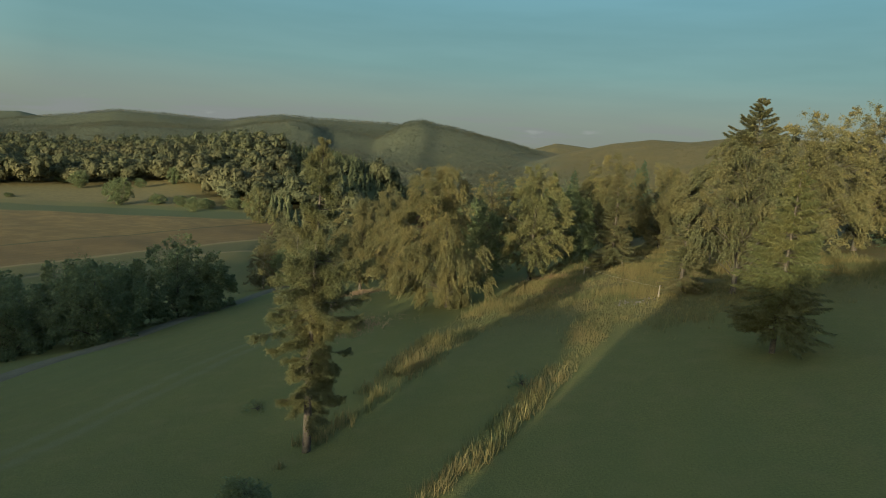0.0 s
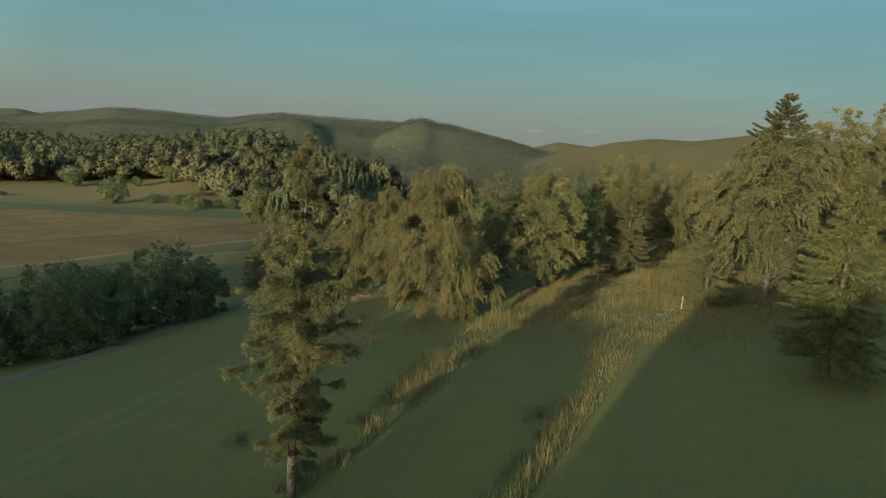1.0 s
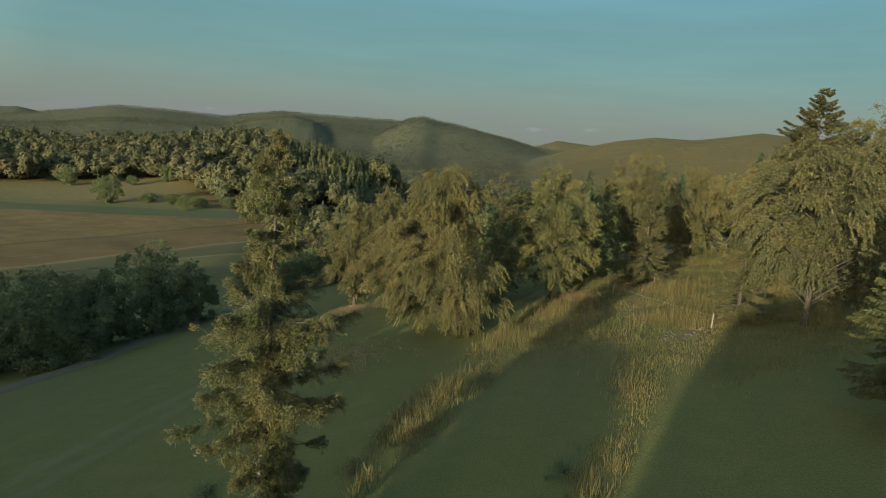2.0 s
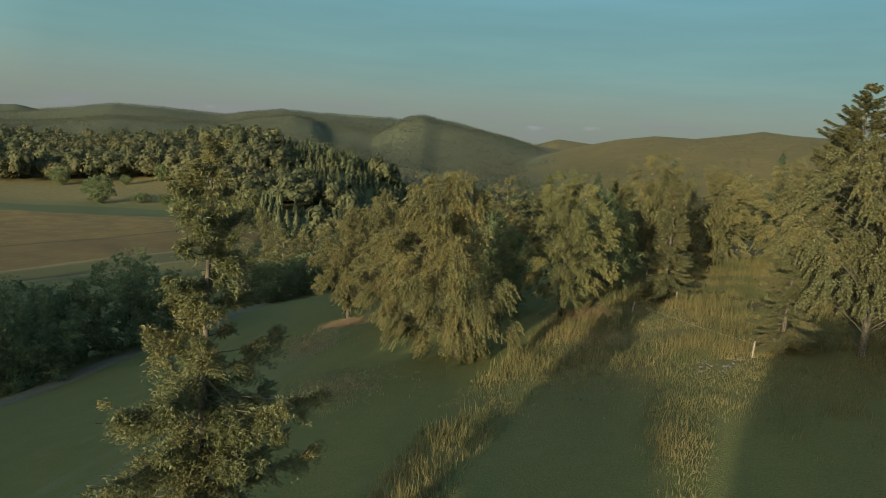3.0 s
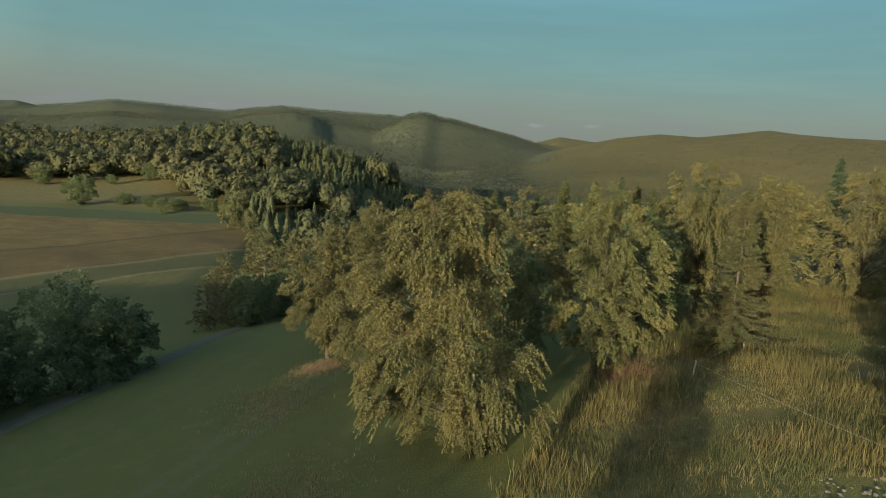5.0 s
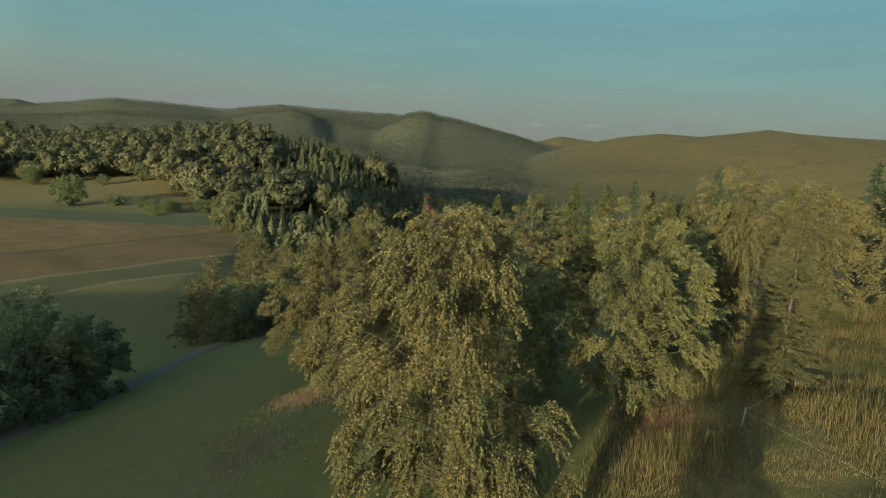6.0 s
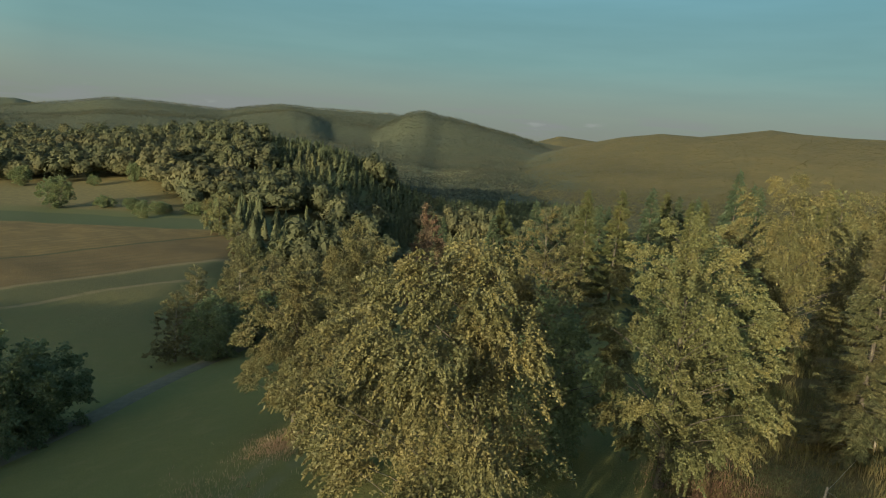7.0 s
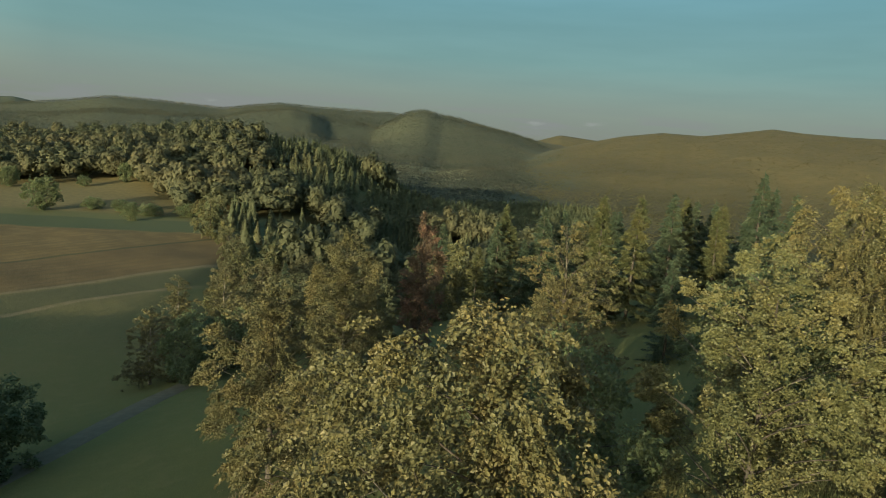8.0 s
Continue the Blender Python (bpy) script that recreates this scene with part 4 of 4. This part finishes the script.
def woods(name, places, tall, wide, templates, material, label, seed):
    rng = np.random.default_rng(seed)
    z = ground_z(places[:, 0], places[:, 1])
    which = rng.integers(0, len(templates), len(places))
    turn = rng.uniform(0, 2 * np.pi, len(places))
    blocks, facing = [], []
    for k, (tpl, out) in enumerate(templates):
        m = which == k
        ca, sa = np.cos(turn[m])[:, None, None], np.sin(turn[m])[:, None, None]
        x, y, h = tpl[None, ..., 0], tpl[None, ..., 1], tpl[None, ..., 2]
        w, t = wide[m][:, None, None], tall[m][:, None, None]
        blocks.append(np.stack([places[m, 0][:, None, None] + (x * ca - y * sa) * w, places[m, 1][:, None, None] + (x * sa + y * ca) * w, z[m][:, None, None] + h * t - 0.2], -1).reshape(-1, 3))
        ox, oy = out[None, :, None, 0], out[None, :, None, 1]
        o = np.stack([ox * ca - oy * sa, ox * sa + oy * ca, out[None, :, None, 2] + 0 * ca], -1)
        facing.append(np.repeat(o, 3, 2).reshape(-1, 3))
    v = np.concatenate(blocks)
    me = make_mesh(name, v, np.arange(len(v)).reshape(-1, 3), material, True)
    me.normals_split_custom_set_from_vertices(np.concatenate(facing))
    tagged(new(name, me), label, "woods", kind="stuff")


def wood_edge(x):
    """Where the far woods begin, ahead of a place x across."""
    return np.interp(x, (-420, -260, -200, -165, -149, -120, -95, -70, -45, -20, 10, 60, 140, 300), (312, 318, 346, 360, 362, 328, 296, 262, 222, 228, 240, 240, 200, 190))


rng = np.random.default_rng(3)
cand = np.stack([rng.uniform(-460, 420, 30000), rng.uniform(140, 720, 30000)], 1)
cand = cand[(cand[:, 1] > wood_edge(cand[:, 0])) & (np.abs(cand[:, 0]) < 0.85 * cand[:, 1])]
keep, grid = [], {}
for p in cand:
    cell = (int(p[0] // 8), int(p[1] // 8)) if p[0] < -100 else (int(p[0] // 3.5), int(p[1] // 3.5))
    if grid.get(cell):
        continue
    grid[cell] = True
    keep.append(p)
keep = np.array(keep)
keep = keep[((keep[:, 0] > -110) | (keep[:, 1] < 590)) & (keep[:, 0] < 70 + 0.2 * (keep[:, 1] - 250))]
mixed = value_noise(keep[:, 0] / 40, keep[:, 1] / 40, 12)
leafy = (keep[:, 0] + 0.25 * (keep[:, 1] - 400) < -105 + 40 * mixed) | (mixed > 0.72) | ((keep[:, 1] < 300) & (mixed > 0.1))
a, b = keep[leafy], keep[~leafy]
woods("leafy_woods", a, rng.uniform(11, 19, len(a)), rng.uniform(13, 19, len(a)), [tuft_tree(i, 600, False, 0.12) for i in range(6)], FAR_LEAF, "sunlit broadleaved woods on the hill beyond the fields", 4)
c, b = b[b[:, 1] < 360], b[b[:, 1] >= 360]
woods("conifer_woods", b, rng.uniform(5.5, 9.5, len(b)), rng.uniform(5.5, 8.5, len(b)), [tuft_tree(20 + i, 70, True, 0.14) for i in range(5)], FAR_NEEDLE, "dark conifer woods falling into the valley", 5)
woods("spruce_woods", c, rng.uniform(6, 10, len(c)), rng.uniform(6, 9, len(c)), [tuft_tree(30 + i, 300, True, 0.14) for i in range(5)], FAR_NEEDLE, "spruce woods below the meadow's end", 7)
r, az = 740 * (3250 / 740) ** rng.uniform(0, 1, 84000) ** 0.75, np.radians(rng.uniform(-37, 37, 84000))
far = np.stack([np.sin(az) * r, np.cos(az) * r], 1)
crest = []
for dist, slope_long, angles, rise in RIDGES[:3]:
    n = 3200
    a = np.radians(rng.uniform(-36, 36, n))
    d = dist + rng.normal(-25, 45, n)
    crest.append(np.stack([np.sin(a) * d, np.cos(a) * d], 1))
dell = np.stack([rng.uniform(60, 460, 9000), rng.uniform(235, 740, 9000)], 1)
dell = dell[(dell[:, 0] < 0.8 * dell[:, 1]) & (dell[:, 0] > 60 + 0.2 * (dell[:, 1] - 250))]
far = np.concatenate([far, dell, *crest])
heath = np.degrees(np.arctan2(far[:, 0], far[:, 1])) + 2.2 * value_noise(far[:, 0] / 90, far[:, 1] / 160, 31) + rng.normal(0, 0.5, len(far)) > 7.2
scrub, far = far[heath & (np.hypot(far[:, 0], far[:, 1]) < 1790) & (np.arange(len(far)) % 3 > 0)], far[~heath]
woods("hill_scrub", scrub, rng.uniform(2.5, 5, len(scrub)), rng.uniform(9, 15, len(scrub)), [tuft_tree(50 + i, 4, False, 0.08) for i in range(8)], HEATH, "olive scrub and young trees on the open hill", 16)
reach = np.hypot(far[:, 0], far[:, 1])
on_crest = np.minimum.reduce([np.abs(reach - ridge[0] + 20) for ridge in RIDGES[:3]]) < 60
woods("hill_woods", far, rng.uniform(6, 10, len(far)) * np.where(on_crest, rng.uniform(1.0, 1.7, len(far)), 1.0), rng.uniform(9, 15, len(far)), [tuft_tree(40 + i, 5, False, 0.16) for i in range(8)], FAR_WOOD, "wooded slopes of the distant hills", 6)

# ---- unseen trees added behind the start of the flight, to cast the meadow's shade ----
def shade_top(u):
    """How high the added casters stand across the way of the light, fitted to the shadow edges."""
    return float(np.interp(u, (-152, -125, -105, -98, -90, -66, -62, -60, -56, -54, -45, -36, -30, -26, -24.9, -23.3, -22.3, -21.0, -20.5, -17, -14.8, -13.0, -12.2, -11.8, -10.1, -9.6, -8.4, -6.6, 0, 10, 30),
                           (4.5, 9, 14, 15, 18, 18, 15, 12.6, 12.6, 14.6, 14.8, 15.8, 16.6, 16.3, 15.3, 14.0, 13.0, 13.0, 19.4, 19.3, 19.0, 18.0, 16.6, 12.5, 12.5, 20.5, 22.8, 24, 24.8, 28, 34)))


SX, SY = math.sin(radians(SUN_AZ)), math.cos(radians(SUN_AZ))
# shadow casters out of view, squeezed narrow where the lit strips pass between
casters = [broadleaf("caster_tree", 80 + i, 20.0, 4.6, 1.0, 1600, 2.7, LEAF_DARK, BARK, 0.2, 70, 0.5, 0.35, 3, limbs=8, gaps=0.0) for i in range(2)]
rnd = random.Random(5)
for i, u in enumerate(np.concatenate([np.arange(-152.0, -31, 2.0), np.arange(-30.5, -5, 0.62), np.arange(-4.5, 30, 1.9)])):
    w = (-62 if i % 2 else -56) + rnd.uniform(-2, 2) + 35 * (u < -88)
    x, y = SY * u + SX * w, -SX * u + SY * w
    z = height(x, y)
    ob = casters[i % 2] if i < 2 else copy_thing(casters[i % 2], Matrix())
    tall = max(3.0, shade_top(u) - (w + 60) * math.tan(radians(SUN_EL)) - z)
    wide = 0.2 if -31 < u < -5 else 0.8
    ob.matrix_world = pose(x, y, z, 0, 0, rnd.uniform(0, 360)) @ Matrix.Diagonal((wide, wide, tall / 20.0, 1))
    tagged(ob, "unseen tree added behind the view to cast shade on the meadow", "tree", "wood at the back")


# ---- lane ----
def lane():
    """A narrow asphalt lane along the foot of the slope."""
    y = np.linspace(20, 230, 140)
    x = np.interp(y, (20, 57, 72, 83, 96, 106, 117, 135, 160, 200, 230), (-47, -45, -43.6, -42, -39.8, -37.4, -34.8, -31, -27, -24, -24))
    x = np.convolve(np.pad(x, 6, "edge"), np.ones(13) / 13, "valid")
    d = unit(np.stack([np.gradient(x), np.gradient(y)], 1))
    rows = []
    for off, up in ((-2.05, -0.2), (-1.8, 0.10), (0.0, 0.15), (1.8, 0.10), (2.05, -0.2)):
        px, py = x + d[:, 1] * off, y - d[:, 0] * off
        rows.append(np.stack([px, py, ground_z(x, y) * 0.5 + ground_z(px, py) * 0.5 + up], 1))
    v = np.stack(rows, 1)
    n, k = v.shape[:2]
    i, j = np.meshgrid(np.arange(n - 1), np.arange(k - 1), indexing="ij")
    f = np.stack([i * k + j, i * k + j + 1, (i + 1) * k + j + 1, (i + 1) * k + j], -1).reshape(-1, 4)
    m = Nodes("old_asphalt")
    tone = m.mix(m.ramp(m.noise(1.2, 4.0), 0.35, 0.7), (0.100, 0.090, 0.056), (0.122, 0.108, 0.068))
    tone = m.mix(m.ramp(m.noise(14.0, 3.0), 0.4, 0.7, 0.0, 0.4), tone, (0.135, 0.120, 0.085))
    m.bump(m.noise(40.0, 2.0), 0.3, 0.01)
    tagged(new("road", make_mesh("road", v.reshape(-1, 3), f, m.done(tone, 0.95, 0.05), True)), "narrow grey asphalt lane through the meadow", "road", kind="structure")


lane()


def stones():
    """A low heap of pale field stones beside the fence post."""
    rng = np.random.default_rng(14)
    grey = bark_material("field_stone", (0.07, 0.064, 0.054), (0.15, 0.135, 0.115), 9.0)
    for i in range(34):
        x, y = rng.normal(19.4, 1.3), rng.normal(61.0, 0.8)
        bm = bmesh.new()
        bmesh.ops.create_icosphere(bm, subdivisions=1, radius=1.0)
        size = rng.uniform(0.07, 0.16)
        for v in bm.verts:
            v.co = Vector(v.co) * float(rng.uniform(0.75, 1.15))
        bmesh.ops.scale(bm, vec=(size * rng.uniform(0.8, 1.4), size, size * rng.uniform(0.5, 0.8)), verts=bm.verts)
        me = bpy.data.meshes.new("stone")
        bm.to_mesh(me)
        bm.free()
        me.materials.append(grey)
        ob = new("stone", me)
        ob.matrix_world = pose(x, y, height(x, y) + 0.25 * size, rng.uniform(-20, 20), rng.uniform(-20, 20), rng.uniform(0, 360))
        tagged(ob, "pale rounded field stone in a heap by the fence post", "stone", "stone heap")


stones()


# ---- rough grass ----
def grass(name, places, tall, material, label, seed, blades=5):
    rng = np.random.default_rng(seed)
    n = len(places) * blades
    p = np.repeat(places, blades, 0) + rng.normal(0, 0.14, (n, 2))
    h = np.repeat(tall, blades) * rng.uniform(0.5, 1.2, n)
    base = np.stack([p[:, 0], p[:, 1], ground_z(p[:, 0], p[:, 1]) - 0.03], 1)
    a = rng.uniform(0, 2 * np.pi, n)
    w = 0.016 + 0.018 * h
    side = np.stack([np.cos(a), np.sin(a), 0 * a], 1) * w[:, None]
    lean = np.stack([rng.normal(0, 0.25, n), rng.normal(0, 0.25, n), np.ones(n)], 1) * h[:, None]
    v = np.stack([base - side * 0.8, base + side * 0.8, base + lean], 1)
    tagged(new(name, make_mesh(name, v.reshape(-1, 3), np.arange(3 * n).reshape(-1, 3), material)), label, "grass", kind="stuff")


rng = np.random.default_rng(8)
p = np.stack([rng.uniform(-8, 50, 90000), rng.uniform(22, 112, 90000)], 1)
u = 0.891 * p[:, 0] - 0.454 * p[:, 1]
border = p[:, 1] + 9 * value_noise(p[:, 0] / 9, p[:, 1] / 9, 25) + rng.normal(0, 4, len(p))
thick = value_noise(p[:, 0] / 2.5, p[:, 1] / 2.5, 21) + 0.6 * value_noise(p[:, 0] / 7, p[:, 1] / 7, 22)
# tall grass follows the sunlit strips and is left out where the shadow lies
near_edge, shade_edge = np.interp(p[:, 1], (37, 54, 63), (-22.6, -25.2, -26.2)), np.interp(p[:, 1], (30, 45, 58), (-11.5, -12.0, -14.0))
loose = rng.normal(0, 0.3, len(u))
p = p[(u > near_edge + loose) & (u < 14) & ~((u > -20.8 + loose) & (u < shade_edge + loose) & (border < 62)) & (np.hypot((p[:, 0] - 19.4) / 1.6, p[:, 1] - 61.0) > 1.1) & (thick > -0.75 + 0.65 * (border < 45) + 2.0 * ((border < 56) & (u > -9.7)))][:48000]
tall = 0.26 + 0.42 * np.clip(value_noise(p[:, 0] / 5, p[:, 1] / 5, 23) + 0.5, 0, 1)
dry = value_noise(p[:, 0] / 3, p[:, 1] / 3, 24) + rng.normal(0, 0.3, len(p)) > -0.1
grass("dry_grass", p[dry], tall[dry] * rng.choice((1.0, 1.0, 1.0, 1.6), int(dry.sum())), DRY_GRASS, "tall dry yellow grass and weeds on the unmown slope", 1)
grass("green_grass", p[~dry], tall[~dry], GREEN_GRASS, "rough green grass between dry stalks", 2)

p = np.stack([rng.normal(14.2, 1.3, 5000), rng.normal(78.0, 3.4, 5000)], 1)
grass("red_ground_plants", p, rng.uniform(0.10, 0.28, len(p)), leaf_material("red_stalks", (0.15, 0.092, 0.058), (0.21, 0.12, 0.076), (0.19, 0.13, 0.075), 0.35, 0.8, 0.5), "patch of reddish low plants at the edge of the trees", 3, 4)
p = np.concatenate([np.stack([rng.normal(x, a, n), rng.normal(y, b, n)], 1) for x, y, a, b, n in ((-11.8, 96.5, 1.6, 1.6, 900), (-13.6, 84, 1.6, 2.6, 500), (-8.5, 66, 2.2, 3.0, 700), (-16, 88, 2, 3, 300))])
grass("dry_tufts", p, rng.uniform(0.18, 0.42, len(p)), leaf_material("straw", (0.20, 0.15, 0.085), (0.28, 0.21, 0.12), (0.24, 0.16, 0.10), 0.4, 0.8, 0.3), "thin dry grass tufts on the mown slope", 4, 5)


# ---- fence ----
def fence():
    root = new("fence")
    spots = ((34.5, 79.5), (22.2, 61.9), (18.2, 77.2), (24.5, 83.0))
    wood_post = bark_material("weathered_post", (0.128, 0.108, 0.084), (0.256, 0.224, 0.184), 18.0)
    wire = Nodes("wire").done((0.28, 0.25, 0.22), 0.5)
    tops = []
    for i, (x, y) in enumerate(spots):
        t = Tubes()
        z, lx = height(x, y), (-0.06, 0.05, 0.10, -0.04, 0.12, 0.03, -0.05)[i]
        t.add([(x, y, z - 0.4), (x + lx * 0.5, y, z + 0.6), (x + lx, y, z + 1.20), (x + lx, y, z + 1.24)], (0.07, 0.066, 0.06, 0.025), 8)
        part("post", t.mesh("post", wood_post), root)
        tops.append(np.array((x + lx * 0.8, y, z)))
    for h in (1.0,):
        for a, b in zip(tops, tops[1:]):
            t, s = Tubes(), np.linspace(0, 1, 9)[:, None]
            t.add(a + (b - a) * s + np.array((0, 0, h)) - np.array((0, 0, 0.12)) * np.sin(s * np.pi), np.full(9, 0.007), 4)
            part("wire", t.mesh("wire", wire), root)
    tagged(root, "weathered wooden fence posts with sagging wire", "fence")


fence()
